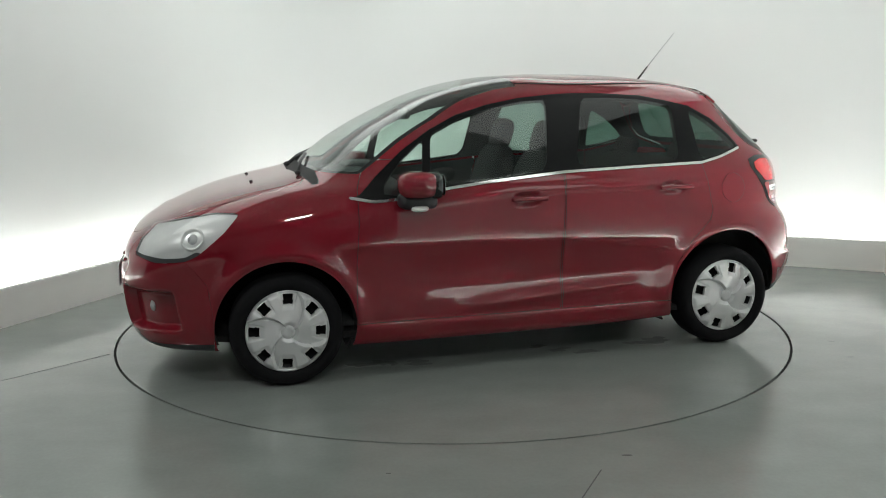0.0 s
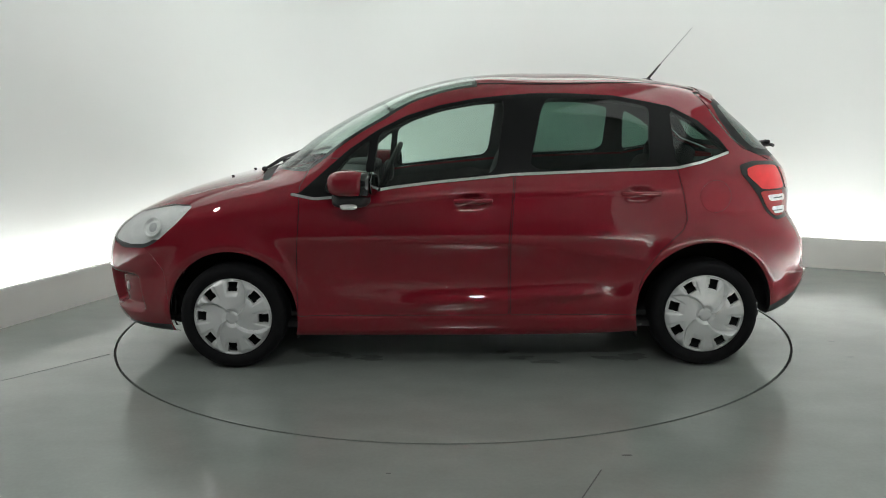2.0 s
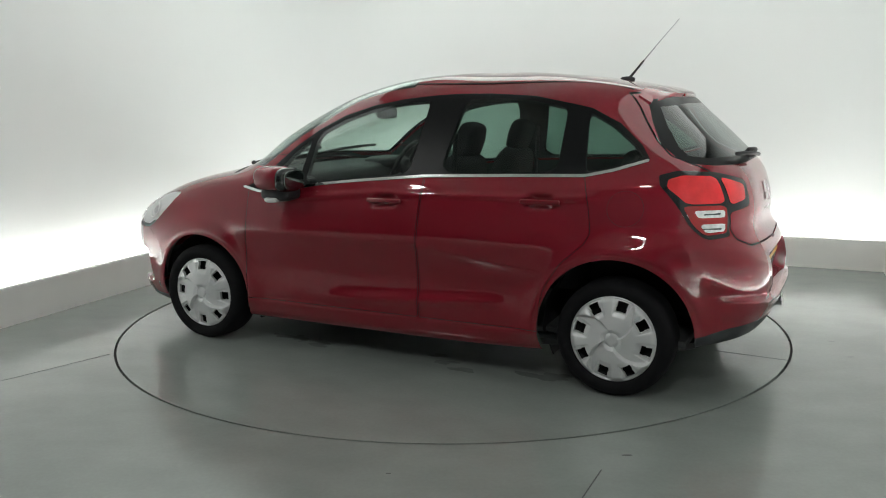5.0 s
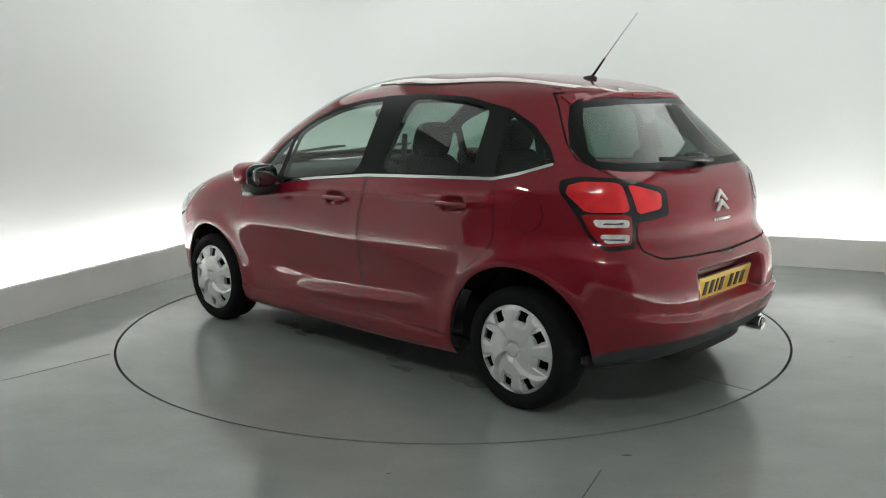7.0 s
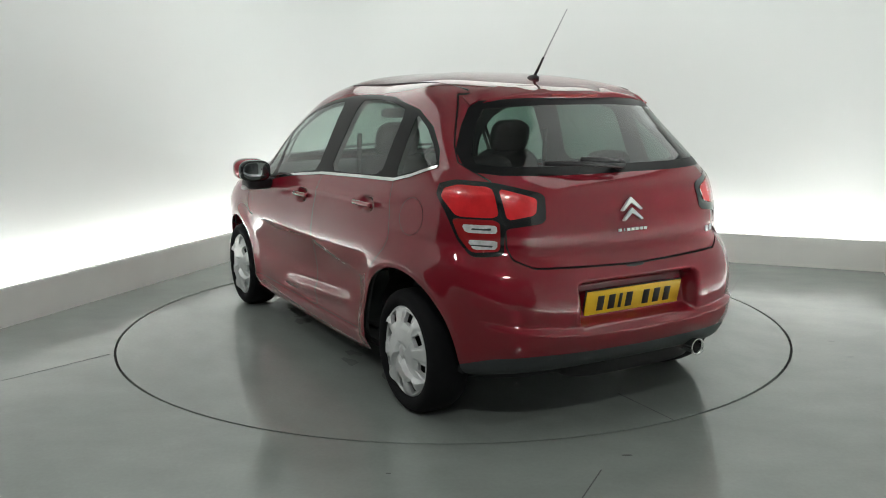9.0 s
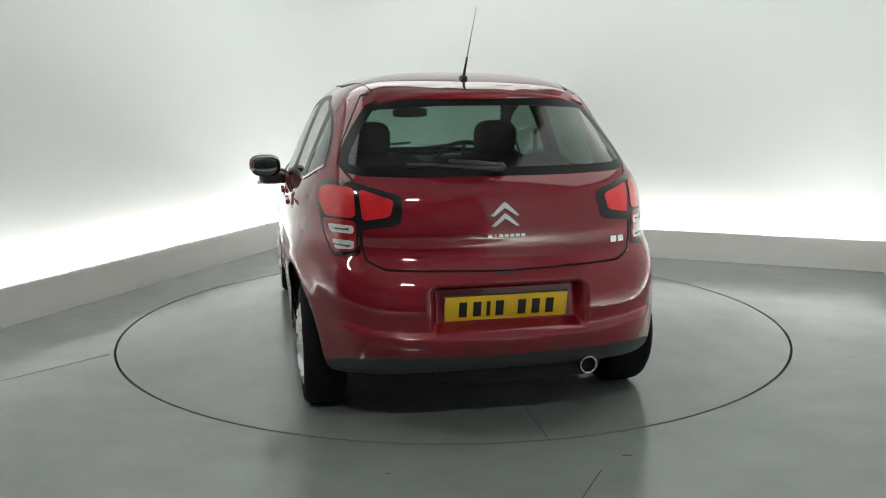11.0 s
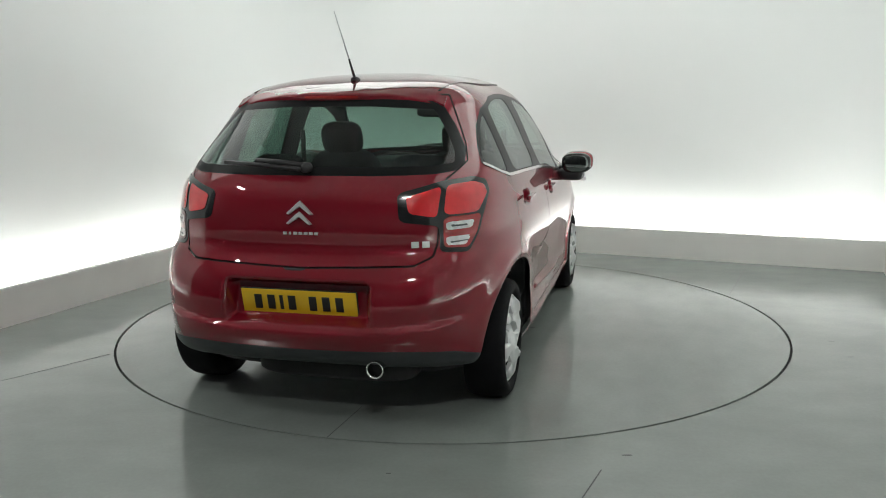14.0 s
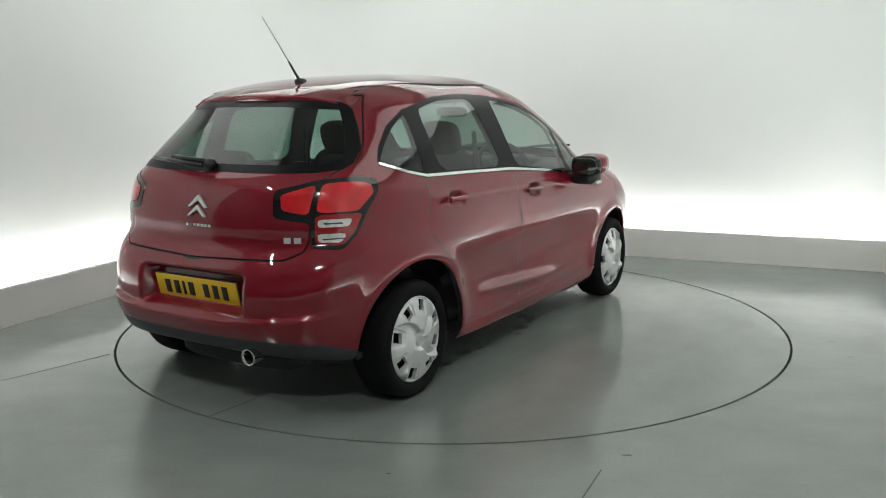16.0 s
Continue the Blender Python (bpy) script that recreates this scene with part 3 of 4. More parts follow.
CHROME_LINE = [(.909, .923), (.787, .899), (.658, .908), (.386, .954), (.154, .979), (-.238, 1.013), (-.728, 1.03), (-1.071, 1.039), (-1.20, 1.066), (-1.352, 1.113)]
DLO_TOP = [(-1.358, 1.113), (-1.311, 1.18), (-1.201, 1.277), (-1.059, 1.349), (-.956, 1.371), (-.766, 1.408), (-.526, 1.422), (-.345, 1.423), (-.223, 1.416),
           (-.04, 1.399), (.14, 1.366), (.319, 1.313), (.467, 1.24), (.613, 1.145), (.758, 1.021), (.86, .93)]
GLASS_SIDE = {
    "front_quarter_glass": [(.735, .932), (.729, .979), (.614, 1.108), (.500, 1.203), (.538, .948), (.644, .922)],
    "front_door_glass": [(.462, 1.22), (.32, 1.29), (.141, 1.346), (-.039, 1.379), (-.201, 1.392), (-.147, 1.023), (.154, .99), (.492, .953)],
    "rear_door_glass": [(-.40, 1.396), (-.581, 1.398), (-.761, 1.387), (-.947, 1.35), (-.935, 1.048), (-.315, 1.03)],
    "rear_quarter_glass": [(-1.05, 1.332), (-1.17, 1.269), (-1.281, 1.181), (-1.338, 1.119), (-1.21, 1.081), (-1.069, 1.054)],
}
HEADLIGHT = [(1.935, .665), (1.90, .737), (1.834, .797), (1.68, .838), (1.547, .863), (1.43, .862), (1.513, .772), (1.637, .669), (1.70, .64), (1.84, .632)]
TAIL_LAMP = [(.415, 1.01), (.43, .895), (.60, .875), (.604, .767), (.748, .758), (.815, .835), (.895, 1.0), (.856, 1.046), (.76, 1.065), (.60, 1.056)]


FLAP = (-1.271, 0.894, .082)


def cut_skin():
    sk = Skin(*body_grid())
    # wheel arches
    for ax, az, ar in (ARCH_F, ARCH_R):
        sk.cut(lambda x, y, z, a: np.maximum(np.hypot(x - ax, z - az) - ar, 0.5 - y), "open")
    # glazing
    low = [(x, z - 0.002) for x, z in CHROME_LINE]
    sk.cut(side_view(low + DLO_TOP, rounds=0), "pillar_trim")
    for name, pts in GLASS_SIDE.items():
        sk.cut(side_view(pts, rounds=2), name, ("pillar_trim",))
    strip = [(x, z + 0.006) for x, z in CHROME_LINE] + [(x, z - 0.008) for x, z in CHROME_LINE[::-1]]
    sk.cut(side_view(strip, rounds=0), "chrome_strip", ("body", "pillar_trim"))
    screen = [(-1, 1.048), (.0, 1.048), (.40, 1.043), (.715, 1.03), (.68, 1.16), (.632, 1.30), (.572, 1.42), (.53, 1.475), (.50, 1.6), (-1, 1.6)]
    sk.cut(lambda x, y, z, a: np.maximum(poly_d(y, z, screen), -.03 - x - 0.1 * y * y), "windscreen")
    rear = [(-1, 1.078), (.0, 1.078), (.3, 1.078), (.55, 1.083), (.622, 1.094), (.642, 1.122), (.632, 1.18), (.572, 1.28), (.495, 1.385), (.2, 1.40), (-1, 1.402)]
    sk.cut(lambda x, y, z, a: np.maximum(poly_d(y, z, rear), x + 1.3), "rear_window")
    sk.cut(lambda x, y, z, a: -0.035 - np.maximum(poly_d(y, z, rear), x + 1.3), "rear_window_border", ("rear_window",))
    sk.cut(lambda x, y, z, a: -0.010 - np.maximum(poly_d(y, z, screen), -.03 - x - 0.1 * y * y), "windscreen_border", ("windscreen",))
    sk.cut(lambda x, y, z, a: np.maximum(np.maximum(1.035 - x, x - 1.135 + 0.12 * y * y), np.maximum(y - .70, .98 - z)), "cowl")
    # lamps
    sk.cut(lambda x, y, z, a: np.maximum(poly_d(x, z, soft_polygon(HEADLIGHT, 2)), .28 - y), "headlight")
    sk.cut(side_view([(1.97, .60), (1.97, .69), (1.90, .668), (1.80, .654), (1.70, .66), (1.64, .69), (1.60, .66), (1.72, .60)], 0, 1), "headlight_bezel", ("headlight",))
    sk.cut(tail_view(TAIL_LAMP, 0, 2), "lamp_black")
    sk.cut(tail_view([(.452, .993), (.468, .928), (.588, .908), (.600, 1.035)], 0, 2), "lamp_inner", ("lamp_black",))
    sk.cut(tail_view([(.622, 1.038), (.618, .918), (.806, .918), (.868, .993), (.838, 1.027), (.76, 1.044)], 0, 2), "lamp_outer", ("lamp_black",))
    sk.cut(tail_view([(.618, .910), (.618, .783), (.742, .774), (.80, .84), (.83, .910)], 0, 1), "lamp_lower", ("lamp_black",))
    sk.cut(tail_view([(.63, .889), (.63, .856), (.765, .856), (.785, .889)], 0, 1), "lamp_reverse", ("lamp_lower",))
    sk.cut(tail_view([(.63, .828), (.63, .792), (.73, .787), (.76, .828)], 0, 1), "lamp_fog", ("lamp_lower",))
    for name, z0, z1 in (("lamp_reverse", .868, .877), ("lamp_fog", .800, .808)):
        sk.cut(tail_view([(.645, z0), (.645, z1), (.745, z1), (.745, z0)], 0, 0), name + "_slit", (name,))
    # opening panels
    hood = [(1.135, -1), (1.135, .0), (1.10, .66), (1.43, .665), (1.66, .60), (1.83, .50), (1.93, .36), (1.965, .2), (1.97, 0), (1.97, -1)]
    sk.panel(("body",), "bonnet", lambda x, y, z, a: np.maximum(poly_d(x, y, soft_polygon(hood, 1)), .70 - z))
    fd = [(.866, .96), (.868, .80), (.885, .6), (.889, .285), (-.215, .285), (-.213, .67), (-.237, .96), (-.238, 1.1), (.8, 1.1)]
    sk.panel(("body",), "front_door", side_view(fd, rounds=0))
    rd = [(-.245, 1.1), (-.242, .96), (-.219, .67), (-.221, .285), (-.878, .285), (-.885, .43), (-.905, .50), (-.985, .625), (-1.10, .73), (-1.122, .78), (-1.105, .9), (-1.075, 1.03), (-1.075, 1.1)]
    sk.panel(("body",), "rear_door", side_view(rd, rounds=0))
    bump = [(-1, -1), (-1, .695), (.0, .695), (.5, .712), (.59, .745), (.61, .757), (.75, .752), (.82, .70), (1.15, .55), (1.15, -1)]
    sk.panel(("body",), "rear_bumper", tail_view(bump, 0, 0, -1.35), 0)
    low = [(-1, -1), (-1, .358), (.0, .358), (.5, .368), (.68, .352), (.85, .30), (.95, .22), (.95, -1)]
    sk.cut(tail_view(low, 0, 1, -1.35), "rear_skirt", ("rear_bumper",))
    gate = [(-1, .697), (.0, .697), (.5, .714), (.578, .748), (.597, .80), (.605, .90), (.62, 1.06), (.72, 1.13), (.70, 1.20), (.64, 1.30), (.56, 1.42), (-1, 1.44)]
    sk.panel(("body",), "tailgate", tail_view(gate, 0, 0, -1.2), 0.008)
    fb = [(1.60, -1), (1.58, .35), (1.60, .52), (1.66, .60), (1.70, .64), (1.84, .63), (1.93, .66), (1.96, .70), (2.3, .72), (2.3, -1)]
    sk.panel(("body",), "front_bumper", lambda x, y, z, a: poly_d(x, z, fb), 0.001)
    sk.cut(lambda x, y, z, a: np.maximum(z - .20 - .03 * y, 1.4 - x), "front_skirt", ("front_bumper",))
    sk.cut(lambda x, y, z, a: np.maximum(np.maximum(y - .44, np.abs(z - .325) - .09), 1.7 - x), "lower_grille", ("front_bumper",))
    # round filler flap
    ring = lambda x, y, z, a: np.maximum(np.hypot(x - FLAP[0], z - FLAP[1]) - FLAP[2], 0.4 - y)
    sk.cut(ring, "filler_flap")
    sk.cut(lambda *a: -0.0018 - ring(*a), "flap_joint", ("filler_flap",))
    return sk


SK = cut_skin()
car = new("hatchback_car")
tagged(car, "glossy dark red five-door hatchback standing on the turntable", "car")

GLASSES = {"front_quarter_glass": M_GLASS, "front_door_glass": M_GLASS, "rear_door_glass": M_GLASSD, "rear_quarter_glass": M_GLASSD}


def build_shell():
    part("body_shell", SK.mesh("body", 0), M_RED, car)
    for name, sides in (("bonnet", (0,)), ("tailgate", (0,)), ("front_bumper", (0,)), ("front_door", (1, -1)), ("rear_door", (1, -1))):
        for sg in sides:
            part("panel_joint", SK.mesh("gap_" + name, sg, -0.007), M_GROOVE, car, "dark shut line")
    for name, mat, label in (("bonnet", M_RED, ""), ("tailgate", M_RED, ""), ("rear_bumper", M_RED, ""), ("front_bumper", M_RED, ""), ("rear_skirt", M_GREYPL, "dark grey plastic lower bumper"),
                             ("front_skirt", M_BLACK, "black plastic lip"), ("windscreen", M_GLASSF, "clear laminated glass"), ("rear_window", M_GLASSR, "dark tinted glass"),
                             ("rear_window_border", M_PILLAR, "black glass border"), ("windscreen_border", M_GLOSSBLACK, "black glass border"), ("cowl", M_DARK, "black plastic"), ("lower_grille", M_BLACK, "black mesh grille")):
        ob = part(name, SK.mesh(name, 0), mat, car, label)
        if mat in (M_GLASSF, M_GLASSR):
            ob.visible_shadow = False
    for sg in (1, -1):
        for name in ("front_door", "rear_door"):
            door = part(name, SK.mesh(name, sg), M_RED, car)
            build_handle(door, sg, 0.005 if name == "front_door" else -0.845, 0.882 if name == "front_door" else 0.913)
        part("pillar_trim", SK.mesh("pillar_trim", sg), M_PILLAR, car, "black window surround")
        part("chrome_strip", SK.mesh("chrome_strip", sg, 0.004), M_CHROME, car, "polished chrome strip")
        for name, mat in GLASSES.items():
            ob = part(name, SK.mesh(name, sg, -0.002), mat, car, "tinted glass")
            ob.visible_shadow = False
        part("filler_flap" if sg == 1 else "quarter_panel", SK.mesh("filler_flap", sg), M_RED, car)
        if sg == 1:
            part("flap_joint", SK.mesh("flap_joint", sg, -0.005), M_GROOVE, car, "fine dark joint")
        else:
            part("quarter_edge", SK.mesh("flap_joint", sg), M_RED, car)
        lamp = part("tail_lamp", SK.mesh("lamp_black", sg, 0.003), M_GLOSSBLACK, car, "red and clear lamp in a black surround")
        for name, mat, label in (("lamp_inner", M_REDLENS, "bright red lens"), ("lamp_outer", M_REDLENS, "bright red lens"), ("lamp_lower", M_DARKRED, "dark red lens"),
                                 ("lamp_reverse", M_CLEAR, "clear lens"), ("lamp_fog", M_CLEAR, "clear lens"),
                                 ("lamp_reverse_slit", M_GREYPL, "dark slit"), ("lamp_fog_slit", M_GREYPL, "dark slit")):
            part({"lamp_inner": "brake_lens", "lamp_outer": "side_lens", "lamp_lower": "lower_lens", "lamp_reverse": "reversing_lens", "lamp_fog": "indicator_lens", "lamp_reverse_slit": "lens_slit", "lamp_fog_slit": "lens_slit"}[name],
                 SK.mesh(name, sg, 0.006), mat, lamp, label)
        head = part("headlight", SK.mesh("headlight", sg, -0.010), M_REFLECTOR, car, "clear headlight with silver reflector")
        part("bezel", SK.mesh("headlight_bezel", sg, -0.004), M_GREYPL, head, "dark grey bezel")
        lens = part("lens", SK.mesh("headlight", sg, 0.002), M_LENS, head, "clear lens")
        lens.visible_shadow = False
    # lining seen through the windows, and the underside
    for region in ("body", "tailgate"):
        part("inner_lining", SK.mesh(region, 0, -0.03), M_LINING, car, "dark grey inner trim")
    for sg in (1, -1):
        for region in ("pillar_trim", "front_door", "rear_door"):
            part("inner_lining", SK.mesh(region, sg, -0.03), M_LINING, car, "dark grey inner trim")
    line = [SK.V[j] for j in range(NS)]
    outline = [(p[0] * 0.985, p[1] * 0.97) for p in line] + [(p[0] * 0.985, -p[1] * 0.97) for p in line[::-1]]
    part("underbody", prism(outline, 0.205, 0.235), M_DARK, car, "black underbody")


def build_handle(door, sg, cx, cz):
    y = 0.843
    part("handle", box_bm(cx - 0.035, sg * (y + 0.006), cz + 0.002, 0.20, 0.020, 0.024, 0.009, 3), M_RED, door)



def build_wheel():
    wheel = new("wheel")
    part("tyre", lathe([(.205, -.17), (.245, -.185), (.270, -.18), (.278, -.165), (.281, -.14), (.281, -.05), (.278, -.025), (.270, -.008), (.255, .004), (.235, .007), (.213, -.002), (.205, -.012)], 72), M_RUBBER, wheel, "black rubber tyre")
    part("rim", lathe([(.0, -.075), (.10, -.07), (.185, -.06), (.207, -.012), (.207, -.17)], 48), M_DARK, wheel, "dark steel rim")
    # hubcap: disc with eight openings round its edge and curved spokes
    cap = build_hubcap()
    part("hubcap", cap, M_SILVER, wheel, "silver plastic hubcap with eight openings")
    return wheel


def build_hubcap():
    nr, na = 36, 224
    R = 0.206
    vs, fs = [], []
    def height(r, a):
        # eight blades, alternately broad and narrow, curling outward
        u = r / R
        tw = a + 1.0 * u
        dome = 0.014 * (1 - u ** 2.2)
        fan = (tw * 4 / (2 * math.pi)) % 1.0
        fall = (1 - fan) ** 0.8 if fan > 0.06 else fan / 0.06
        blade = 0.027 * fall * min(1, max(0, (u - 0.13) / 0.12)) * min(1, max(0, (1.0 - u) / 0.10))
        s8 = abs(((a * 8 / (2 * math.pi)) % 1.0) - 0.5)
        pocket = 0.007 * min(1, max(0, (u - 0.55) / 0.1)) * min(1, max(0, (0.97 - u) / 0.03)) * min(1, max(0, (0.33 - s8) / 0.05))
        hub = 0.010 * min(1, max(0, (0.155 - u) / 0.025))
        return -0.012 + dome + blade - pocket + hub
    def hole(r, a):
        u = r / R
        s = ((a * 8 / (2 * math.pi)) % 1.0) - 0.5
        arc = abs(s) * 2 * math.pi / 8 * r
        return 0.68 < u < 0.91 and arc < 0.025
    for i in range(nr + 1):
        r = R * i / nr
        for k in range(na):
            a = 2 * math.pi * k / na
            vs.append((r * math.cos(a), height(r, a), r * math.sin(a)))
    for i in range(nr):
        for k in range(na):
            rm, am = R * (i + 0.5) / nr, 2 * math.pi * (k + 0.5) / na
            if hole(rm, am):
                continue
            j = (k + 1) % na
            fs.append((i * na + k, (i + 1) * na + k, (i + 1) * na + j, i * na + j))
    me = mesh_of(vs, fs)
    bm = bmesh.new()
    bm.from_mesh(me)
    bmesh.ops.remove_doubles(bm, verts=bm.verts, dist=1e-5)
    ed = [e for e in bm.edges if e.is_boundary]
    ret = bmesh.ops.extrude_edge_only(bm, edges=ed)
    for v in [g for g in ret["geom"] if isinstance(g, bmesh.types.BMVert)]:
        v.co.y -= 0.018
    bmesh.ops.recalc_face_normals(bm, faces=bm.faces)
    for f in bm.faces:
        f.smooth = True
    bm.to_mesh(me)
    bm.free()
    me.set_sharp_from_angle(angle=radians(35))
    return me


def build_wheels():
    """Four wheels as parts of the car, with their arch liners."""
    first = build_wheel()
    pieces = list(first.children)
    for x, sg in ((AXLE_X, 1), (-AXLE_X, 1), (AXLE_X, -1), (-AXLE_X, -1)):
        m = Matrix.Translation((x, sg * (.85 if x > 0 else .816), WHEEL_Z)) @ Matrix.Rotation(0 if sg == 1 else math.pi, 4, "Z") @ Matrix.Rotation(radians(20 if x > 0 else 8), 4, "Y")
        tyre = part("wheel", pieces[0].data, M_RUBBER, car, "black tyre with a silver hubcap", m)
        for p in pieces[1:]:
            part(p.name.split(".")[0], p.data, p.data.materials[0], tyre, p.get("label", ""))
        ax, az, ar = ARCH_F if x > 0 else ARCH_R
        n = 40
        vs, fs = [], []
        for i in range(n + 1):
            a0, a1 = (-4, 207) if x > 0 else (-27, 183)
            a = radians(a0 + (a1 - a0) * i / n)
            for r, y in ((ar - .002, .76 if 3 < i < n - 3 else .70), (ar + .006, .70), (ar + .02, .45), (0.02, .45)):
                vs.append((ax + r * math.cos(a), y * sg, az + r * math.sin(a)))
        for i in range(n):
            for k in range(3):
                fs.append((i * 4 + k, i * 4 + k + 1, i * 4 + k + 5, i * 4 + k + 4))
        part("arch_liner", mesh_of(vs, fs), M_DARK, car, "black wheel arch liner")
    for p in pieces:
        bpy.data.objects.remove(p)
    bpy.data.objects.remove(first)


build_shell()
build_wheels()


# ---- the car: small parts ----
SKIN_P = np.array(SK.V)
SKIN_N = np.array(SK.N)


def on_skin(kind, a, b):
    """Point and normal of the skin: 'tail' at (y, z), 'nose' at (y, z), 'side' at (x, z), 'top' at (x, y)."""
    p = SKIN_P
    if kind == "tail":
        d = (p[:, 1] - abs(a)) ** 2 + (p[:, 2] - b) ** 2 + 9 * (p[:, 0] > -1)
    elif kind == "nose":
        d = (p[:, 1] - abs(a)) ** 2 + (p[:, 2] - b) ** 2 + 9 * (p[:, 0] < 0.0)
    elif kind == "side":
        d = (p[:, 0] - a) ** 2 + (p[:, 2] - b) ** 2 + 9 * (p[:, 1] < 0.4)
    else:
        d = (p[:, 0] - a) ** 2 + (p[:, 1] - abs(b)) ** 2 + 9 * (p[:, 2] < 0.75)
    k = int(d.argmin())
    q, n = Vector(SKIN_P[k]), Vector(SKIN_N[k]).normalized()
    if (kind in ("tail", "nose") and a < 0) or (kind == "top" and b < 0):
        q.y, n.y = -q.y, -n.y
    return q, n


def on_tail(y, z, lift=0.0):
    """A frame on the tail: x to the right as seen from behind, y up, z outwards."""
    q, n = on_skin("tail", y, z)
    q = Vector((q.x, y, z))
    up = (Vector((0, 0, 1)) - n * n.z).normalized()
    right = up.cross(n)
    return Matrix.Translation(q + n * lift) @ Matrix((right, up, n)).transposed().to_4x4()


def ellipsoid(m, seg=24):
    bm = bmesh.new()
    bmesh.ops.create_uvsphere(bm, u_segments=seg, v_segments=seg // 2, radius=1)
    bmesh.ops.transform(bm, verts=bm.verts, matrix=m)
    for f in bm.faces:
        f.smooth = True
    return bm


def superbox(c, s, e=0.45, turn=None, seg=28):
    """A soft pillow-like block."""
    bm = bmesh.new()
    bmesh.ops.create_uvsphere(bm, u_segments=seg, v_segments=seg // 2, radius=1)
    for v in bm.verts:
        v.co = Vector([math.copysign(abs(k) ** e, k) for k in v.co])
    m = Matrix.Translation(c) @ (turn if turn else Matrix.Identity(4)) @ Matrix.Diagonal((s[0] / 2, s[1] / 2, s[2] / 2, 1))
    bmesh.ops.transform(bm, verts=bm.verts, matrix=m)
    for f in bm.faces:
        f.smooth = True
    return bm


def build_spoiler():
    n = 36
    vs, fs = [], []
    for i in range(n + 1):
        y = -0.51 + 1.02 * i / n
        u = abs(y) / 0.51
        skin = on_skin("top", -1.31, min(abs(y), 0.50))[0].z
        drop = max(0.058 * u ** 2.6, 1.452 - skin - 0.010)
        tip = -1.39 + 0.075 * u ** 2.2
        ring = [(-1.25, on_skin("top", -1.25, min(abs(y), 0.50))[0].z + 0.003), (-1.31, 1.452 - drop), (tip + 0.02, 1.434 - drop), (tip + 0.004, 1.428 - drop), (tip, 1.42 - drop),
                (tip + 0.006, 1.388 - drop * 0.6), (tip + 0.02, 1.380 - drop * 0.6), (tip + 0.07, 1.385 - drop * 0.6)]
        for x, z in ring:
            vs.append((x, y, z))
    m = 8
    for i in range(n):
        for k in range(m - 1):
            fs.append((i * m + k, i * m + k + 1, (i + 1) * m + k + 1, (i + 1) * m + k))
    fs += [tuple(range(m)), tuple(range(n * m, n * m + m))[::-1]]
    me = mesh_of(vs, fs)
    me.set_sharp_from_angle(angle=radians(50))
    sp = part("spoiler", me, M_RED, car, "red roof spoiler")
    part("brake_light", box_bm(-1.388, 0, 1.407, 0.008, 0.26, 0.014, 0.003), M_DARKRED, sp, "narrow dark red lens")


def build_aerial():
    base = part("aerial", superbox((-1.06, 0, 1.492), (0.08, 0.038, 0.032), 0.8), M_BLACK, car, "black rod aerial on a rubber foot")
    part("aerial_mast", tube([(-1.07, 0, 1.50), (-1.10, 0, 1.535), (-1.145, 0, 1.59)], 0.008, taper=0.0045), M_BLACK, base)
    part("aerial_rod", tube([(-1.145, 0, 1.59), (-1.23, 0, 1.69), (-1.322, 0, 1.795)], 0.0034, taper=0.0022), M_SILVERD, base, "thin grey rod")


def build_mirrors():
    for sg in (1, -1):
        m = Matrix.Rotation(radians(-8 * sg), 4, "Z")
        cap = part("door_mirror", superbox((.59, sg * .945, .988), (.205, .195, .132), 0.7, m), M_RED, car, "red door mirror with a black base")
        part("mirror_rim", superbox((.500, sg * .94, .982), (.075, .190, .130), 0.7, m), M_GLOSSBLACK, cap, "black rim")
        part("mirror_glass", superbox((.463, sg * .94, .982), (.010, .155, .104), 0.7, m), M_MIRROR, cap, "mirror glass")
        part("mirror_base", superbox((.585, sg * .90, .905), (.19, .17, .085), 0.6), M_BLACK, cap, "black plastic base")
        part("mirror_arm", superbox((.59, sg * .845, .92), (.08, .07, .08), 0.6), M_BLACK, cap, "black plastic arm")
        part("side_repeater", superbox((.59, sg * .972, .874), (.085, .05, .028), 0.6), M_REFLECTOR, cap, "clear lamp lens")


